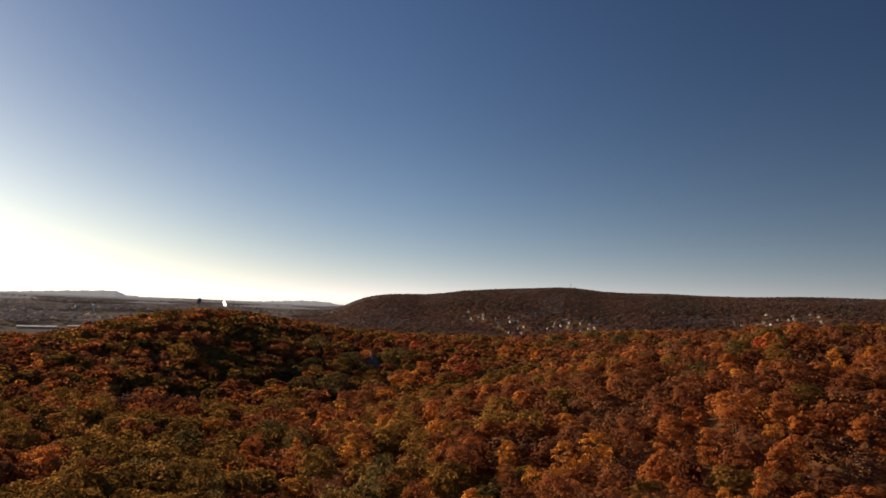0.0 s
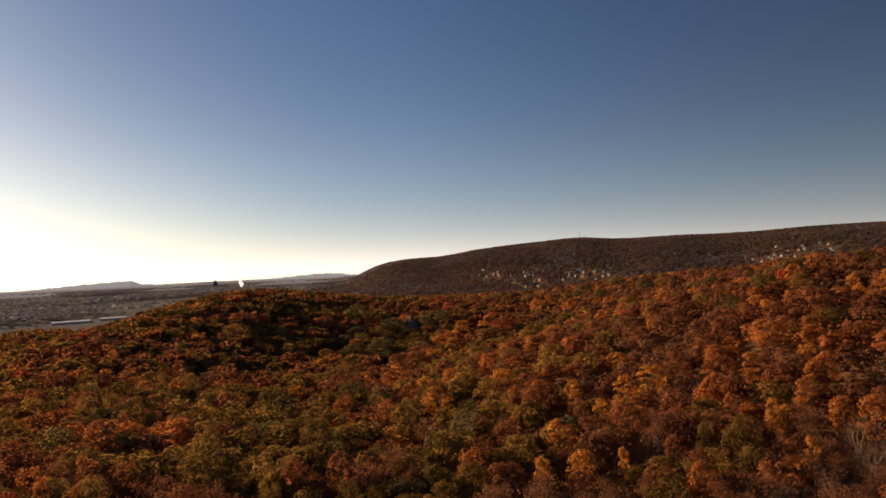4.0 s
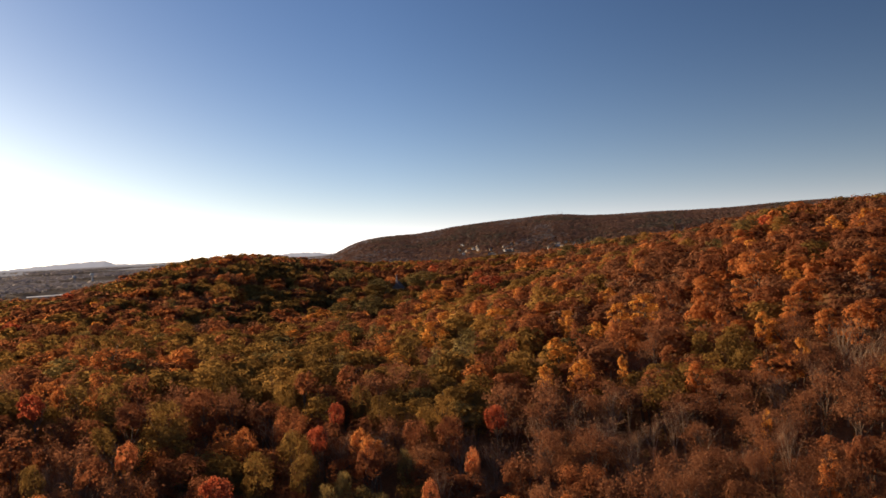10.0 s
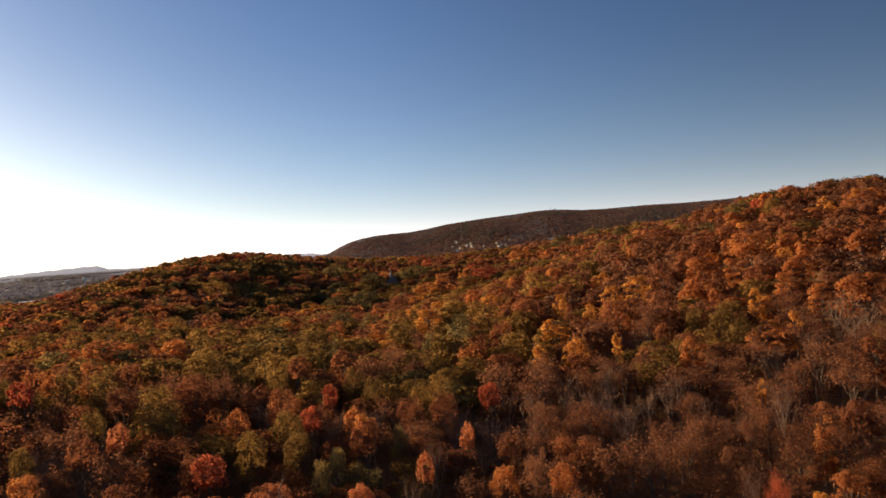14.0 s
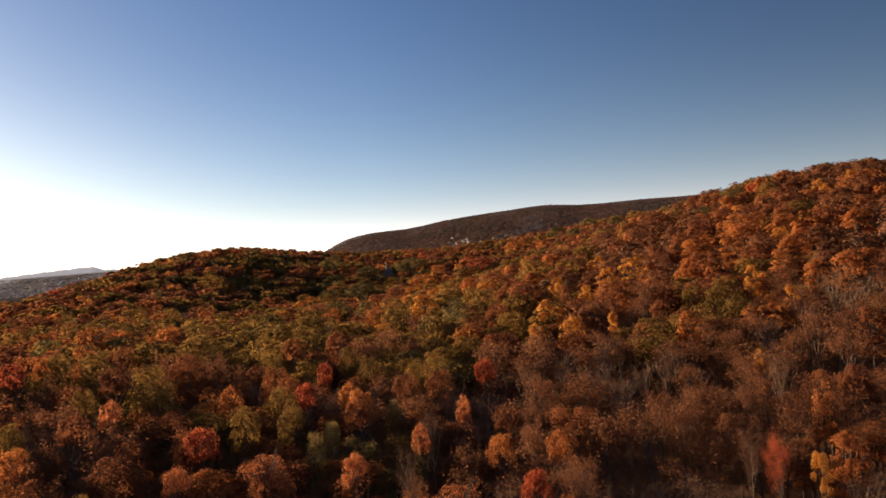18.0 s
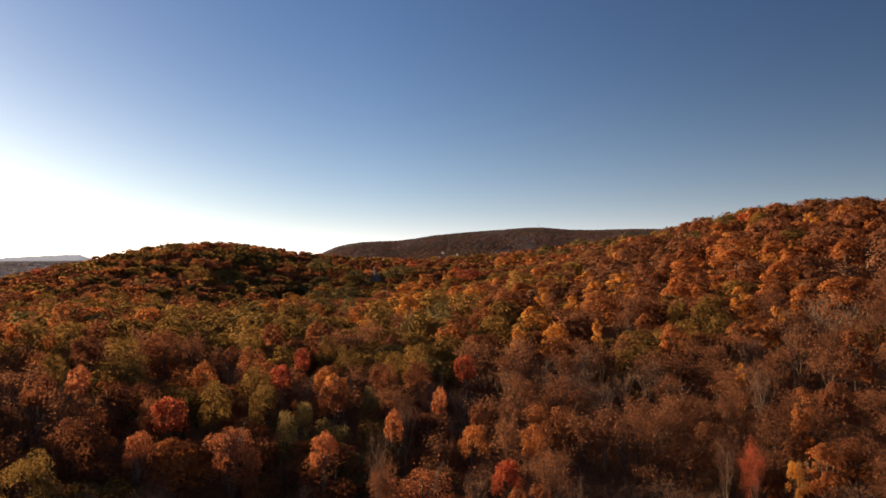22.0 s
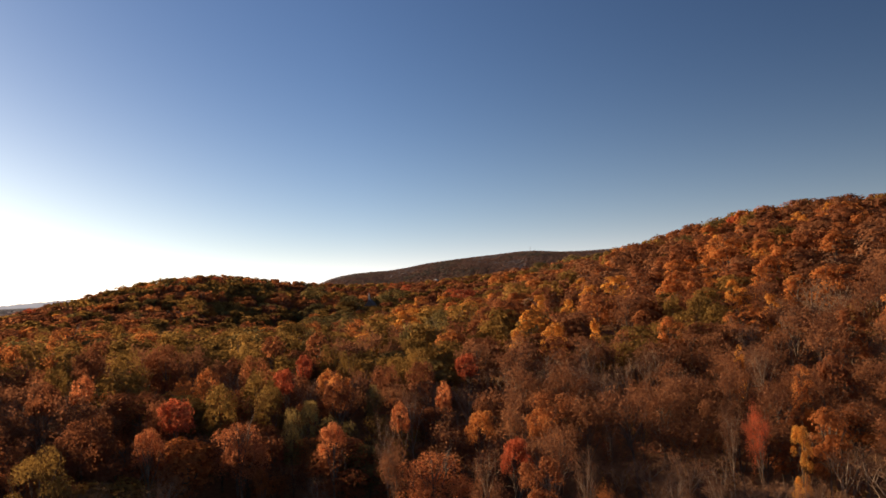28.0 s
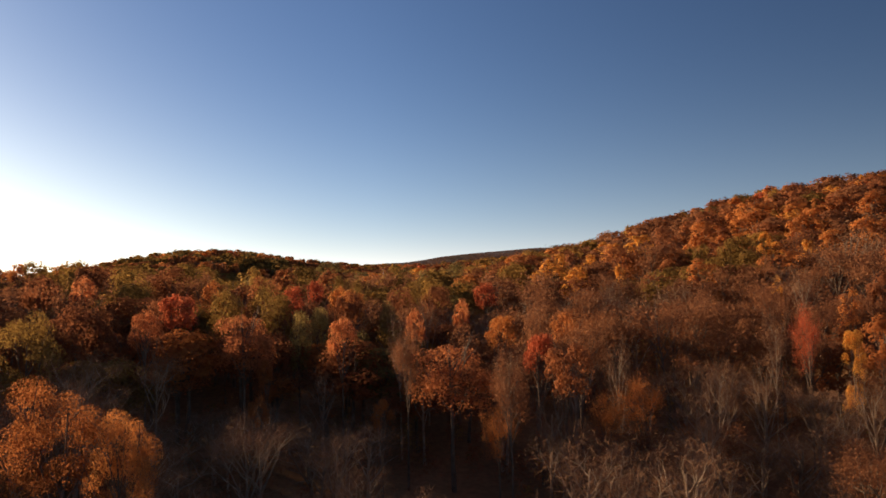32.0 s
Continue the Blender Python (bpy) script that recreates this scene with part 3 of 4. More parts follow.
# on the farther hills
stand_out("maple_tree", "orange", (-78.4, 575.4, 49.3, 0.95), (-68.4, 572.8, 48.8, 1.11), (1, 517, 46, 1.59), (-11.7, 479.4, 41.4, 2.53), (61.3, 524.1, 58.5, 2.05), (52.2, 370.6, 52.6, 2.52))
stand_out("maple_tree", "rust", (-108.9, 546.8, 51.2, 2.38), (-112.1, 508.3, 44.8, 1.96), (-27.1, 444.5, 38, 2.6), (-42.2, 430.4, 33.5, 1.65), (-114.4, 565.5, 54, 1.81), (-165.3, 524.9, 58.6, 2.6), (-29.6, 488.3, 37.8, 1.29))
stand_out("maple_tree", "red", (29.1, 471.1, 50, 2.6))
stand_out("oak_tree", "green", (-79.5, 523.2, 44.1, 2), (-18.3, 553.2, 51.9, 2.53), (-76.3, 466.1, 36.4, 1.78), (-58.2, 463.2, 37.1, 2.3), (-53.3, 559.9, 46.8, 1.03), (-52.3, 530.3, 48.3, 2.6), (97.3, 536.6, 67.3, 2.17), (129.4, 553.7, 72.5, 1.95), (135.4, 499, 71.1, 1.76), (-178.3, 435, 46.9, 1.36), (136.5, 309.2, 77.7, 1.67), (-26.3, 546.1, 47.7, 1.66), (-172.3, 306.4, 41.3, 0.87), (-55.7, 478.5, 38.8, 2.42), (104.1, 506, 65.1, 1.71), (-85.5, 574.3, 57.4, 2.6))
stand_out("oak_tree", "olive", (-56.4, 521.3, 44.7, 2.6), (-34.6, 499.2, 39.8, 1.49), (8.3, 387.9, 41.1, 1.91), (20.6, 324.2, 47.1, 1.59), (-3.8, 389.3, 38.2, 1.6), (-152.8, 328.4, 43, 1.72), (-133, 319.7, 42.2, 1.68), (-160.6, 484.6, 52.4, 2.51), (19.6, 459, 45, 2.42), (44.3, 425.9, 48.5, 2.25), (-73.9, 504.2, 40.5, 1.75), (-67.7, 376.4, 38.5, 2.6), (106.3, 432.5, 63.2, 1.82), (151.4, 500.4, 74.9, 2.11), (108.9, 311.3, 70, 1.31), (150.2, 355, 78.4, 1.49), (-1, 309.7, 44.3, 1.55))
stand_out("poplar_tree", "gold", (-84.7, 439.8, 35.8, 2.6), (-53.1, 354.4, 35, 1.45), (-88.4, 417.4, 34.4, 2.02), (-68.2, 407.1, 33.5, 2.09), (-17.5, 421.8, 38.4, 2.6), (-5.7, 462.8, 39.2, 2.38))
stand_out("pine_tree", "green", (178.2, 519.8, 80, 1.08), (114.2, 334.3, 71.4, 0.7), (118.1, 337.1, 70.2, 0.64))
stand_out("small_maple", "orange", (-98.1, 401.8, 33.5, 1.03))
stand_out("oak_tree", "rust", (-203.4, 334.1, 43.4, 1.45), (-28.1, 413.8, 36.1, 2.08))
taken = np.array(taken + [(-38.9, 548.0, 6.5, 44.0, False)])  # and room for the church

# the rest of the woods, on a loose net
step = 6.5
nx, ny = np.meshgrid(np.arange(-760, 760, step), np.arange(-760, 760, step))
tx = (nx * 0.86 - ny * 0.51 + rng.uniform(-2.7, 2.7, nx.shape)).ravel()
ty = (nx * 0.51 + ny * 0.86 + 390 + rng.uniform(-2.7, 2.7, nx.shape)).ravel()
on_plan = (np.abs(tx) < 520) & (ty > -60) & (ty < 840)
tx, ty = tx[on_plan], ty[on_plan]
far = np.hypot(tx + 15, ty + 10)
seen_side = np.abs(tx + 15) < 0.74 * (ty + 10) + 14
# unseen woods left of the view, added to cast shade into the hollow
shade_side = (tx < -15) & (tx > -15 - 0.74 * (ty + 10) - 95) & (ty < 330)
keep = (seen_side | shade_side | (far < 60)) & (far > 5)
keep &= rng.uniform(0, 1, len(tx)) < 1 - 0.44 * smooth(150, 300, far) * (1 - 0.75 * smooth(10, 60, tx))
# trees left out so that the lone orange maple shows from the camera
keep &= np.hypot((tx + 12) / 7, (ty - 60) / 14) > 1
for x, y, wide, *_ in taken:
    keep &= np.hypot(tx - x, ty - y) > wide
tx, ty, far = tx[keep], ty[keep], far[keep]
order = np.argsort(far)
tx, ty, far = tx[order], ty[order], far[order]
shares = mix_at(tx, ty)
names_ = list(shares)
table = np.stack([np.broadcast_to(shares[n], tx.shape) for n in names_], 1)
table = np.cumsum(table / table.sum(1, keepdims=True), 1)
drift = sum(np.sin(tx * a + ty * b + c) for a, b, c in zip(rng.normal(0, 0.085, 14), rng.normal(0, 0.085, 14), rng.uniform(0, 6.3, 14)))
drift = np.argsort(np.argsort(drift + rng.normal(0, 1.3, len(tx)))) / len(tx)
sort = (drift[:, None] > table).sum(1).clip(0, len(names_) - 1)
# the hollow and the pit hold only bare and half-bare trees
in_hollow = np.maximum(np.exp(-(((tx + 22) / 36) ** 2 + ((ty - 48) / 34) ** 2)), np.exp(-(((tx - 14) / 34) ** 2 + ((ty - 36) / 34) ** 2)))
leafless = [i for i, n in enumerate(names_) if n[0] == "bare_tree"][0]
scant = [i for i, n in enumerate(names_) if n[0] == "thin_tree"][0]
sort = np.where((in_hollow > 0.3) & (sort != scant), leafless, sort)
sort = np.where((in_hollow > 0.3) & (sort == scant) & (rng.uniform(0, 1, len(tx)) < 0.8), leafless, sort)
sort = np.where((in_hollow > 0.3) & (tx > 2) & (sort == leafless) & (np.random.default_rng(3).uniform(0, 1, len(tx)) < 0.4), scant, sort)
tip = canopy(tx, ty) - 2.3 * (1 - smooth(230, 380, ty)) - 2.5 * np.clip(in_hollow - 0.3, 0, 1) + rng.normal(0, 1, len(tx)).clip(-2, 1.0) * (2.3 + 0.9 * smooth(90, 180, ty) - 1.6 * smooth(300, 480, ty))
tip = np.where(np.isin(sort, [i for i, n in enumerate(names_) if n[0] == "bare_tree"]), tip - 2.0, tip)
# neighbours lowered so that the trees that stand out show from the camera
for x, y, wide, top, _ in taken[taken[:, 1] < 330]:
    tip = np.where(np.hypot(tx - x, ty - y) < 11, np.minimum(tip, top - 2.6), tip)
# trees in front of the church held low, to keep it in the camera's view
tip = np.where((np.abs(tx + 37) < 6) & (ty > 515) & (ty < 545), np.minimum(tip, 40), tip)
NEAR = 205.0
inside = np.abs(tx + 15) < 0.74 * (ty + 10) + 14
single = (far < NEAR) & (inside | (far < 60))
# only the nearest oaks stand singly
oaks = np.isin(sort, [i for i, n in enumerate(names_) if n[0] == "oak_tree"]) & single
single &= ~(oaks & (np.cumsum(oaks) > 285 - taken[:, 4].sum()))
seed = 2000
for k in np.nonzero(single)[0]:
    kind, colour = names_[sort[k]]
    seed += 1
    add_tree(kind, colour, tx[k], ty[k], float(tip[k]), float(rng.uniform(0.80, 1.30) * (1 + 0.1 * smooth(130, 200, far[k]))), level_at(far[k]) if inside[k] and far[k] > 32 else 3, seed)

# saplings and brush under the bare trees of the hollow and the pit
def undergrowth(count, tufts, size):
    rs = np.random.default_rng(41)
    x, y = rs.uniform(-75, 95, count), rs.uniform(12, 175, count)
    shade = np.maximum.reduce([np.exp(-(((x + 22) / 46) ** 2 + ((y - 50) / 42) ** 2)), np.exp(-(((x - 14) / 44) ** 2 + ((y - 42) / 42) ** 2)), np.exp(-(((x - 42) / 58) ** 2 + ((y - 105) / 72) ** 2))])
    ok = (rs.uniform(0, 1, count) < shade * 1.1) & (np.hypot((x + 12) / 7, (y - 62) / 15) > 1)
    x, y = x[ok], y[ok]
    n = len(x)
    tall, wide = rs.uniform(2.5, 7.5, n), rs.uniform(0.9, 2.0, n)
    h = rs.uniform(0.1, 1, (n, tufts)) ** 0.7
    turn, out = rs.uniform(0, 6.283, (n, tufts)), np.sqrt(rs.uniform(0, 1, (n, tufts))) * wide[:, None] * (1.25 - h)
    at = np.stack([x[:, None] + np.cos(turn) * out, y[:, None] + np.sin(turn) * out, ground_z(x, y)[:, None] + h * tall[:, None]], -1).reshape(-1, 3)
    v, f = cards(at, rs.normal(0, 1, at.shape) + [0, 0, 0.5], size, rs, 3)
    kinds_ = ["brown", "rust", "brown", "rust", "olive"]
    ob = mesh_object("undergrowth", v, f, [LEAVES[c] for c in kinds_], None, np.repeat(rs.integers(0, 5, n), tufts), np.repeat(rs.uniform(0, 1, n), tufts))
    return tagged(ob, "brown saplings and brush under the bare trees", "undergrowth", kind="stuff")


undergrowth(3400, 110, 0.115)

# farther off: joined woods, crown by crown
PALETTE = list(LEAVES)


def woods(name, picks, count, size, label, corners, variants=6):
    """One mesh of many trees, each a crown of leaf sprays and a stem, set down from a few patterns."""
    rs = np.random.default_rng(len(picks))
    patterns = {}
    for kind in KINDS:
        k = KINDS[kind]
        for s in range(variants):
            n = int(count * max(k["leaf"], 0.35))
            p, way = crown_points(rs, n, k["radius"], k["crown"], k["lumps"], knob=k["knob"], dome=True)
            v, f = cards(p + [0, 0, k["height"] - k["crown"] * 0.5], way, size * (0.55 if not k["leaf"] else 1), rs, corners)
            patterns[kind, s] = v, f
    vs, fs, mi, ti, at = [], [], [], [], 0
    foot = ground_z(tx, ty)
    for q in picks:
        kind, colour = names_[sort[q]]
        v, f = patterns[kind, int(rs.integers(0, variants))]
        a, sc = rs.uniform(0, 6.28), rs.uniform(0.9, 1.4) * (1 + 0.16 * float(smooth(190, 330, far[q])))
        c, s = np.cos(a) * sc, np.sin(a) * sc
        tall = max(tip[q] - foot[q], 8) / KINDS[kind]["height"]
        vs.append(np.stack([v[:, 0] * c - v[:, 1] * s + tx[q], v[:, 0] * s + v[:, 1] * c + ty[q], v[:, 2] * tall + foot[q]], 1))
        fs.append(f + at)
        at += len(v)
        mi.append(np.full(len(f), PALETTE.index(colour)))
        ti.append(np.full(len(f), rs.uniform()))
    ob = mesh_object(name, np.concatenate(vs), np.concatenate(fs), [LEAVES[n] for n in PALETTE], None, np.concatenate(mi), np.concatenate(ti))
    return tagged(ob, label, "woods", kind="stuff")


woods("woodland", np.nonzero(~single & (far < 400))[0], 600, 0.52, "dense autumn woods in rust, olive and orange on the slopes", 3)
woods("woodland", np.nonzero((far >= 400) & (ty < 835))[0], 170, 1.05, "dark autumn woods over the farther hilltops", 3)


# ---- the valley and the ridge beyond ----
def part(name, bm, mat, parent, label=""):
    me = bpy.data.meshes.new(name)
    bm.to_mesh(me)
    bm.free()
    me.materials.append(mat)
    ob = new(name, me)
    ob.parent = parent
    if label:
        ob["label"] = label
    return ob


def box(bm, x0, x1, y0, y1, z0, z1):
    v = [bm.verts.new((x, y, z)) for z in (z0, z1) for x, y in ((x0, y0), (x1, y0), (x1, y1), (x0, y1))]
    for f in ((3, 2, 1, 0), (4, 5, 6, 7), (0, 1, 5, 4), (1, 2, 6, 5), (2, 3, 7, 6), (3, 0, 4, 7)):
        bm.faces.new([v[k] for k in f])
    return bm


def spot(az, r):
    return r * math.sin(radians(az)), r * math.cos(radians(az))


# white paint with the shade on the town's walls darkened into its colour
SHADED_WHITE = plain_material("shaded_white_paint", [(0.50, 0.48, 0.44), (0.58, 0.56, 0.52), (0.68, 0.66, 0.62)], 0.3, 0.6)
CREAM_PAINT = plain_material("cream_paint", [(0.40, 0.33, 0.24), (0.50, 0.42, 0.32)], 0.3, 0.6)
SLATE = plain_material("slate_roof", [(0.11, 0.09, 0.08), (0.19, 0.165, 0.15)], 0.6, 0.8)
GLASS = plain_material("window_glass", [(0.02, 0.025, 0.03), (0.04, 0.045, 0.05)], 0.5, 0.15)
CONCRETE = plain_material("grey_concrete", [(0.22, 0.215, 0.21), (0.30, 0.29, 0.285)], 0.1, 0.8)
STEEL = plain_material("galvanised_steel", [(0.22, 0.22, 0.23), (0.32, 0.32, 0.33)], 0.5, 0.5)
STEAM = leaf_material("steam", [(0.93, 0.93, 0.93), (0.95, 0.95, 0.95)], 0.65)
ROOF_METAL = plain_material("pale_metal_roof", [(0.36, 0.36, 0.36), (0.46, 0.46, 0.45)], 0.1, 0.6)
# haze over the backdrop is put in as blue-grey colour and a faint emission
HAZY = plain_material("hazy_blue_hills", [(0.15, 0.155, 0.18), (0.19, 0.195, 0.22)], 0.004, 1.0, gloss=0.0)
HAZE_STRIP = plain_material("haze_strip", [(0.15, 0.15, 0.155), (0.19, 0.19, 0.195)], 0.004, 1.0, gloss=0.0)
for far_off, haze_emission in ((HAZY, 0.09), (HAZE_STRIP, 0.035)):
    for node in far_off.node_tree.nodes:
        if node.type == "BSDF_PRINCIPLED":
            node.inputs["Emission Color"].default_value, node.inputs["Emission Strength"].default_value = (0.95, 0.96, 1.0, 1), haze_emission


def house_meshes(w, d, h, wall_mat):
    """A two-storey house with a gable roof: wall, roof, panes."""
    bm = bmesh.new()
    box(bm, -w / 2, w / 2, -d / 2, d / 2, -2, h)
    wall = part("wall", bm, wall_mat, None)
    bm = bmesh.new()
    e, top = 0.5, h + d * 0.36
    vs = [bm.verts.new(c) for c in ((-w / 2 - e, -d / 2 - e, h), (w / 2 + e, -d / 2 - e, h), (w / 2 + e, d / 2 + e, h), (-w / 2 - e, d / 2 + e, h), (-w / 2 - e, 0, top), (w / 2 + e, 0, top))]
    for f in ((0, 1, 5, 4), (2, 3, 4, 5), (1, 2, 5), (3, 0, 4), (3, 2, 1, 0)):
        bm.faces.new([vs[k] for k in f])
    roof = part("roof", bm, SLATE, None)
    panes = []
    for k, x in enumerate((-w * 0.32, 0, w * 0.32)):
        for z in (1.0, 3.7):
            bm = bmesh.new()
            box(bm, x - 0.55, x + 0.55, -d / 2 - 0.06, -d / 2 + 0.05, z, z + 1.4)
            panes.append(part("window", bm, GLASS, None))
    return [wall, roof, *panes]


HOUSES = [house_meshes(w, d, h, m) for w, d, h, m in ((7.5, 6, 4.8, SHADED_WHITE), (6.5, 5, 4.4, SHADED_WHITE), (8, 6, 4.4, CREAM_PAINT))]
house_at = []


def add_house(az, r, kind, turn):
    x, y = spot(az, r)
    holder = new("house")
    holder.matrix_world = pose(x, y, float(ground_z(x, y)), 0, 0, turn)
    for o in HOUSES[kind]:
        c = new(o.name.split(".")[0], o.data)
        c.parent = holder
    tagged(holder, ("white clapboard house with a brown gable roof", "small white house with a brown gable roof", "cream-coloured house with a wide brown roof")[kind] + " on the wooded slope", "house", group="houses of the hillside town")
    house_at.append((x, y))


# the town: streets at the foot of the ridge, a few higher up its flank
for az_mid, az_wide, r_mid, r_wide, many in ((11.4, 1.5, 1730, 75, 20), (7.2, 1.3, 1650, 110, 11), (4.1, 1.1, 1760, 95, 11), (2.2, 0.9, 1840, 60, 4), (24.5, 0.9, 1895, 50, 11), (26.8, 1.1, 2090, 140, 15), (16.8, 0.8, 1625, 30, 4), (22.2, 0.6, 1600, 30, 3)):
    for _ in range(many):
        # mostly cream walls, darker than white, to dim the town for haze
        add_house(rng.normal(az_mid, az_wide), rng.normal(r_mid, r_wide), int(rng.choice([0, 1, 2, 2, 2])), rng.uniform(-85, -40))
for o in [o for h in HOUSES for o in h]:
    bpy.data.objects.remove(o)
house_at = np.array(house_at)


def church(x, y, turn):
    """A tall nave with a gable roof, a tower on its front and a white spire."""
    holder = new("church")
    holder.matrix_world = pose(x, y, float(ground_z(x, y)), 0, 0, turn)
    bm = bmesh.new()
    box(bm, -4, 4, -7, 7, -1, 12.5)
    nave = part("nave", bm, CREAM_PAINT, holder)
    bm = bmesh.new()
    vs = [bm.verts.new(c) for c in ((-4.5, -7.4, 12.3), (4.5, -7.4, 12.3), (4.5, 7.4, 12.3), (-4.5, 7.4, 12.3), (0, -7.4, 17.6), (0, 7.4, 17.6))]
    for f in ((0, 3, 5, 4), (1, 4, 5, 2), (0, 4, 1), (2, 5, 3), (0, 1, 2, 3)):
        bm.faces.new([vs[k] for k in f])
    part("roof", bm, SLATE, holder)
    for px in (-2.4, 0, 2.4):
        for pz in (6.0, 9.5):
            bm = bmesh.new()
            box(bm, px - 0.5, px + 0.5, -7.08, -6.9, pz, pz + 2.0)
            part("window", bm, GLASS, nave)
    # the white tower and spire get cream, their colour warmed against the blue shade
    bm = bmesh.new()
    box(bm, -0.9, 0.9, -6.8, -5.0, 13, 18.6)
    part("tower", bm, CREAM_PAINT, holder)
    bm = bmesh.new()
    bmesh.ops.create_cone(bm, cap_ends=True, segments=8, radius1=0.85, radius2=0.06, depth=5.2, matrix=Matrix.Translation((0, -5.9, 21.2)))
    part("spire", bm, CREAM_PAINT, holder)
    bm = bmesh.new()
    box(bm, -11, -4, -2, 5, -1, 12)
    part("annexe", bm, CREAM_PAINT, holder)
    return tagged(holder, "tall church with a slender white spire among the trees", "church")


church(-38.9, 548.0, -6)


def far_woods(name, az0, az1, r0, r1, count, size, tris, colours, label, gaps=0.0):
    """Far woods as crowns of a few leaf masses each, one joined mesh."""
    rs = np.random.default_rng(int(abs(az0) * 10 + r0))
    az, r = rs.uniform(az0, az1, count), np.sqrt(rs.uniform(r0**2, r1**2, count))
    x, y = r * np.sin(np.radians(az)), r * np.cos(np.radians(az))
    wave = np.sin(x * 0.011 + 1.3 * np.sin(y * 0.004)) + np.sin(y * 0.006 + 2.0 * np.sin(x * 0.003)) + rs.normal(0, 0.4, count)
    ok = (wave > gaps) & (rs.uniform(0, 1, count) < smooth(az0, az0 + 3, az))
    town = np.full(count, 1e9)
    for hx, hy in house_at:
        town = np.minimum(town, np.hypot(x - hx, y - hy))
        d = np.hypot(hx, hy)
        along, across = (x * hx + y * hy) / d - d, (x * hy - y * hx) / d
        ok &= ~((along > -120) & (along < 9) & (np.abs(across) < 7))
    ok &= rs.uniform(0, 1, count) < 0.5 + 0.5 * smooth(30, 200, town)
    x, y, wave, town = x[ok], y[ok], wave[ok], town[ok]
    z = ground_z(x, y)
    n = len(x)
    crown = rs.uniform(0.75, 1.3, (n, 1)) * size * (0.72 + 0.28 * smooth(30, 220, town))[:, None]
    way = rs.normal(0, 1, (n, tris, 3))
    way[..., 2] = np.abs(way[..., 2])
    way /= np.linalg.norm(way, axis=2, keepdims=True)
    mid = np.stack([x, y, z + 5.5 + 4.0 * smooth(30, 220, town)], 1)[:, None] + way * crown[:, None] * [1, 1, 0.9]
    v, f = cards(mid.reshape(-1, 3), way.reshape(-1, 3) * 0.3 + [0, -0.1, 0.75], size * 1.0, rs, 3, 0.12)
    # stands of one colour, a hundred metres or two across
    stand = sum(np.sin(x * a + y * b + c) for a, b, c in zip(rs.normal(0, 0.022, 9), rs.normal(0, 0.013, 9), rs.uniform(0, 6.3, 9))) / 3
    pick = (rs.uniform(0, 1, n) * 0.42 + 0.5 + 0.24 * stand + 0.06 * wave - 0.18).clip(0, 0.999) * len(colours)
    ob = mesh_object(name, v, f, [LEAVES[c] for c in colours], None, np.repeat(pick.astype(int), tris), np.repeat(rs.uniform(0, 1, n), tris))
    return tagged(ob, label, "woods", kind="stuff")


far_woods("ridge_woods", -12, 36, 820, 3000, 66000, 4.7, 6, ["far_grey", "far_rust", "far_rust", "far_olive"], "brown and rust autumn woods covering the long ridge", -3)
far_woods("plain_woods", -40, -4, 800, 3600, 30000, 5.0, 6, ["haze_grey", "haze_grey", "haze_grey", "haze_olive"], "woods scattered over the plain, coloured grey-brown for haze", 0.35)


def prism_ridge(name, azs, els, r, depth, label, rough=3.0, mat=HAZY):
    """A far range of hills, or a strip of haze: a front slope, a crest line and a back slope."""
    fine = np.linspace(azs[0], azs[-1], 120)
    top = 90 + r * np.tan(np.radians(np.interp(fine, azs, els))) + np.interp(fine, azs, np.r_[0, np.ones(len(azs) - 2), 0]) * rough * np.sin(fine * 9.7) * np.sin(fine * 4.1)
    a = np.radians(fine)
    rows = [np.stack([q * np.sin(a), q * np.cos(a), h], 1) for q, h in ((r - depth, np.full(120, 20.0)), (r - depth * 0.25, 20 + (top - 20) * 0.8), (r, top), (r + depth * 0.4, np.full(120, 20.0)))]
    v = np.concatenate(rows)
    i, j = [q.ravel() for q in np.meshgrid(np.arange(3), np.arange(119), indexing="ij")]
    ob = mesh_object(name, v, np.stack([i * 120 + j, i * 120 + j + 1, (i + 1) * 120 + j + 1, (i + 1) * 120 + j], 1), [mat])
    return tagged(ob, label, "hills", kind="structure")


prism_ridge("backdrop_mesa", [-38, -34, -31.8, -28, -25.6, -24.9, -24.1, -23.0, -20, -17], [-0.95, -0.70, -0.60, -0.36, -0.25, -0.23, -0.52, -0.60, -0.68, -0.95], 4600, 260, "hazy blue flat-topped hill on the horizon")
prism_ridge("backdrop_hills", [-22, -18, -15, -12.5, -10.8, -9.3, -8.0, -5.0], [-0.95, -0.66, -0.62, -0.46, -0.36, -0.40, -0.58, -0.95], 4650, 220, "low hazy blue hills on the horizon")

# a low glowing strip added in place of the haze band under the horizon
prism_ridge("backdrop_haze", [-46, -43, -30, -20, -9, -6], [-1.3, -0.70, -0.70, -0.70, -0.72, -1.3], 4250, 900, "pale glowing strip standing in for haze at the rim of the plain", 0.5, HAZE_STRIP)


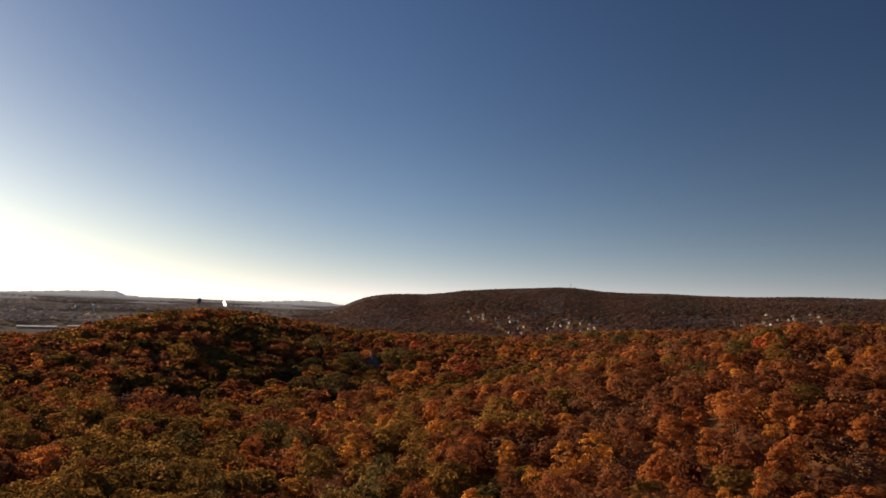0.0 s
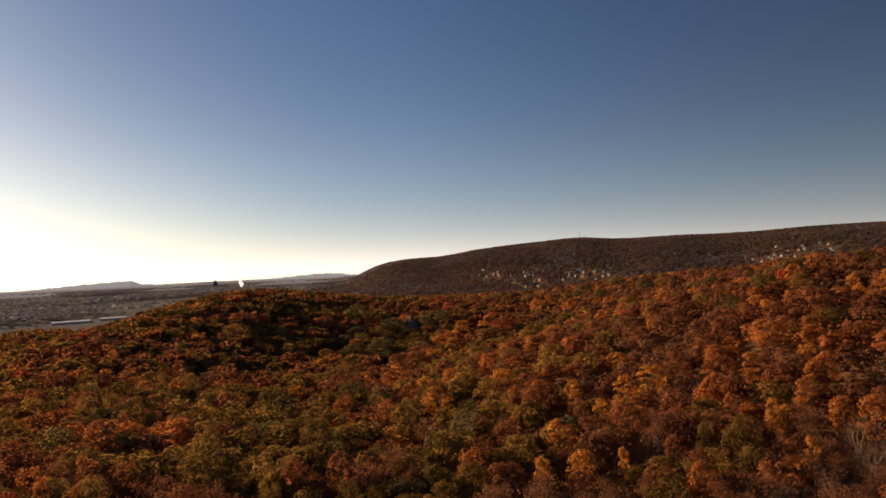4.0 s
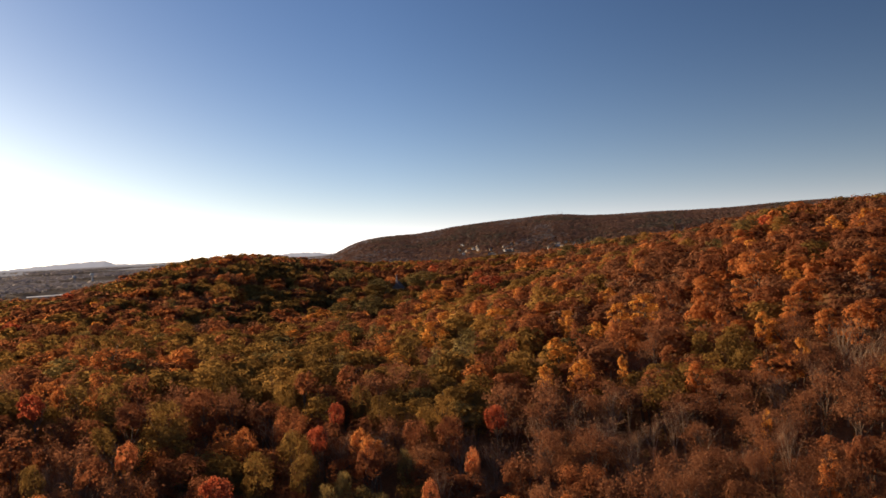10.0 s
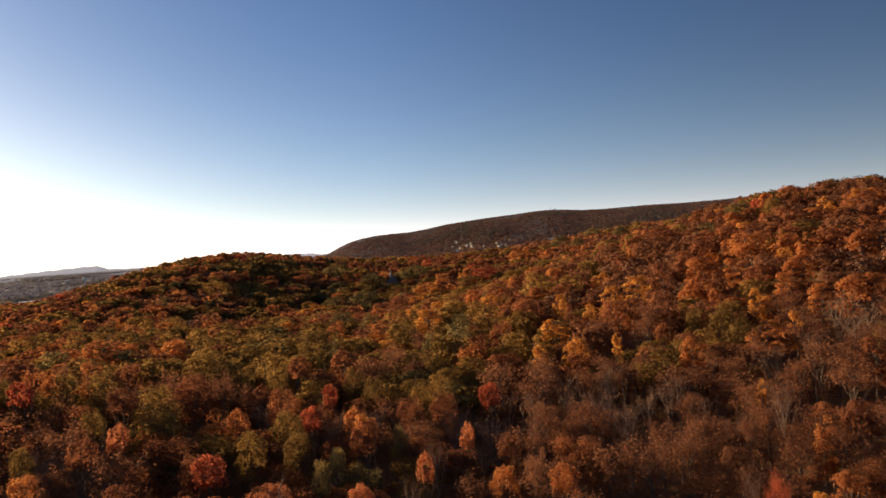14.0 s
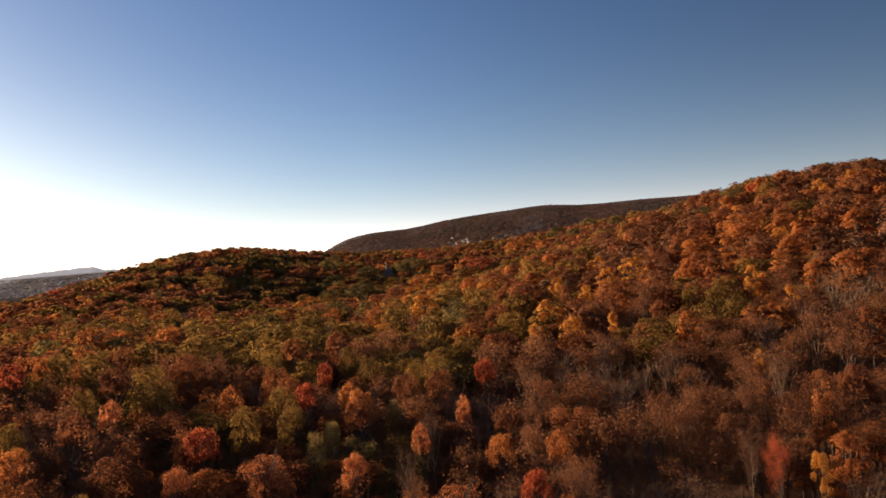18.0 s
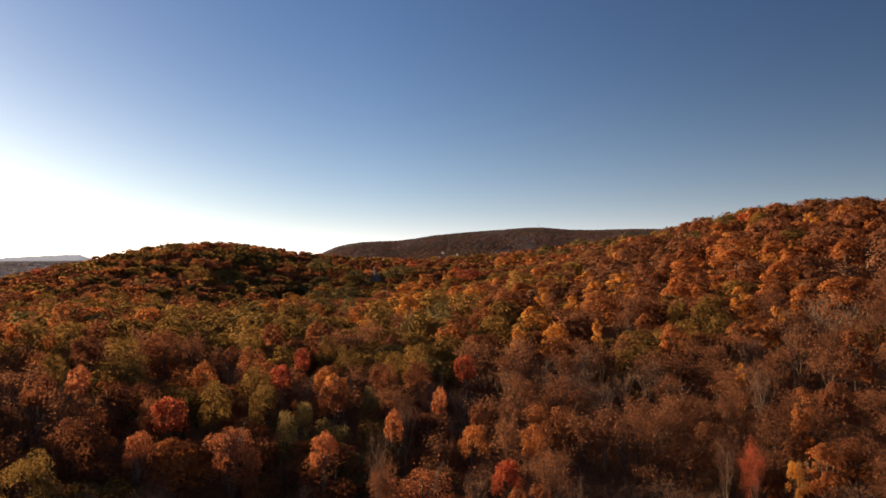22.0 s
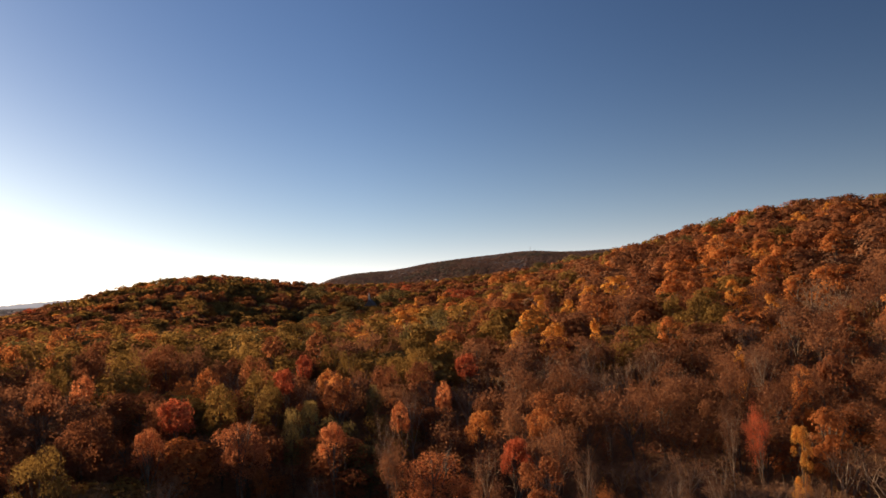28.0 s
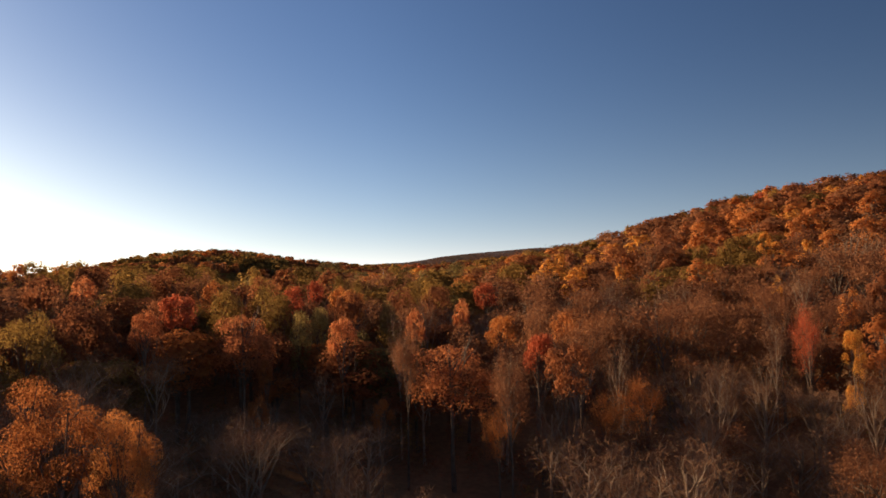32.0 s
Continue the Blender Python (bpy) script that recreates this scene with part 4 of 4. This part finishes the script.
# things on the plain and the ridge
def tower_block(az, r, w, d, h, storeys):
    x, y = spot(az, r)
    holder = new("tower_block")
    holder.matrix_world = pose(x, y, float(ground_z(x, y)), 0, 0, -az)
    bm = bmesh.new()
    box(bm, -w / 2, w / 2, -d / 2, d / 2, -3, h)
    part("wall", bm, CONCRETE, holder)
    bm = bmesh.new()
    box(bm, -w * 0.2, w * 0.25, -d * 0.2, d * 0.2, h, h + 4)
    part("roof_housing", bm, CONCRETE, holder)
    for s in range(storeys):
        bm = bmesh.new()
        z = 3 + s * (h - 4) / storeys
        box(bm, -w / 2 + 1, w / 2 - 1, -d / 2 - 0.1, -d / 2 + 0.3, z, z + 1.7)
        part("window_band", bm, GLASS, holder)
    return tagged(holder, "dark grey office block standing alone on the plain", "building")


tower_block(-18.85, 3300, 18, 14, 34, 10)


def steam_plume(az, r):
    x, y = spot(az, r)
    bm = bmesh.new()
    rs = np.random.default_rng(5)
    for k in range(7):
        m = Matrix.Translation((rs.normal(0, 1.5) + 4 * math.sin(k * 0.9), rs.normal(0, 1.5), 3 + k * 5.4)) @ Matrix.Diagonal((4.2 + 0.45 * k, 4.6, 5.0, 1))
        bmesh.ops.create_icosphere(bm, subdivisions=2, radius=1.0, matrix=m)
    for v in bm.verts:
        v.co += Vector(noise.noise_vector(v.co * 0.25)) * 2.2
    ob = part("steam_plume", bm, STEAM, None)
    ob.location = (x, y, float(ground_z(x, y)) - 1)
    return tagged(ob, "white plume of steam rising from the plain", "steam")


steam_plume(-16.9, 2900)


def shed(az, r, w, d, h, turn):
    x, y = spot(az, r)
    holder = new("warehouse")
    holder.matrix_world = pose(x, y, float(ground_z(x, y)), 0, 0, turn)
    bm = bmesh.new()
    box(bm, -w / 2, w / 2, -d / 2, d / 2, -2, h)
    part("wall", bm, CREAM_PAINT, holder)
    bm = bmesh.new()
    box(bm, -w / 2 - 0.6, w / 2 + 0.6, -d / 2 - 0.6, d / 2 + 0.6, h, h + 0.9)
    part("roof", bm, ROOF_METAL, holder)
    return tagged(holder, "long low warehouse with a pale flat roof on the plain", "warehouse")


shed(-29.2, 1440, 62, 46, 2.6, 29)
shed(-26.4, 1470, 46, 40, 2.6, 26)


def water_tower(az, r, h):
    x, y = spot(az, r)
    holder = new("water_tower")
    holder.location = (x, y, float(ground_z(x, y)))
    bm = bmesh.new()
    bmesh.ops.create_cone(bm, cap_ends=True, segments=10, radius1=2.6, radius2=1.8, depth=h, matrix=Matrix.Translation((0, 0, h / 2)))
    part("stem", bm, SHADED_WHITE, holder)
    bm = bmesh.new()
    bmesh.ops.create_uvsphere(bm, u_segments=14, v_segments=8, radius=6, matrix=Matrix.Translation((0, 0, h + 3)) @ Matrix.Diagonal((1, 1, 0.75, 1)))
    part("tank", bm, SHADED_WHITE, holder)
    return tagged(holder, "white water tower rising over the plain", "water tower")


water_tower(-27.1, 2300, 10)
water_tower(-25.95, 2250, 16)


def mast(az, r, h):
    x, y = spot(az, r)
    holder = new("radio_mast")
    holder.location = (x, y, float(ground_z(x, y)) + 6)
    for k in range(3):
        a = k * 2.094
        bm = bmesh.new()
        bmesh.ops.create_cone(bm, cap_ends=True, segments=5, radius1=0.3, radius2=0.25, depth=h, matrix=Matrix.Translation((0.8 * math.cos(a), 0.8 * math.sin(a), h / 2)))
        part("leg", bm, STEEL, holder)
    for k in range(9):
        bm = bmesh.new()
        bmesh.ops.create_cone(bm, cap_ends=True, segments=3, radius1=1.1, radius2=1.1, depth=0.25, matrix=Matrix.Translation((0, 0, 1 + k * h / 9)))
        part("brace", bm, STEEL, holder)
    return tagged(holder, "thin grey lattice radio mast on the ridge crest", "mast")


mast(10.6, 2880, 28)
mast(11.0, 2885, 20)
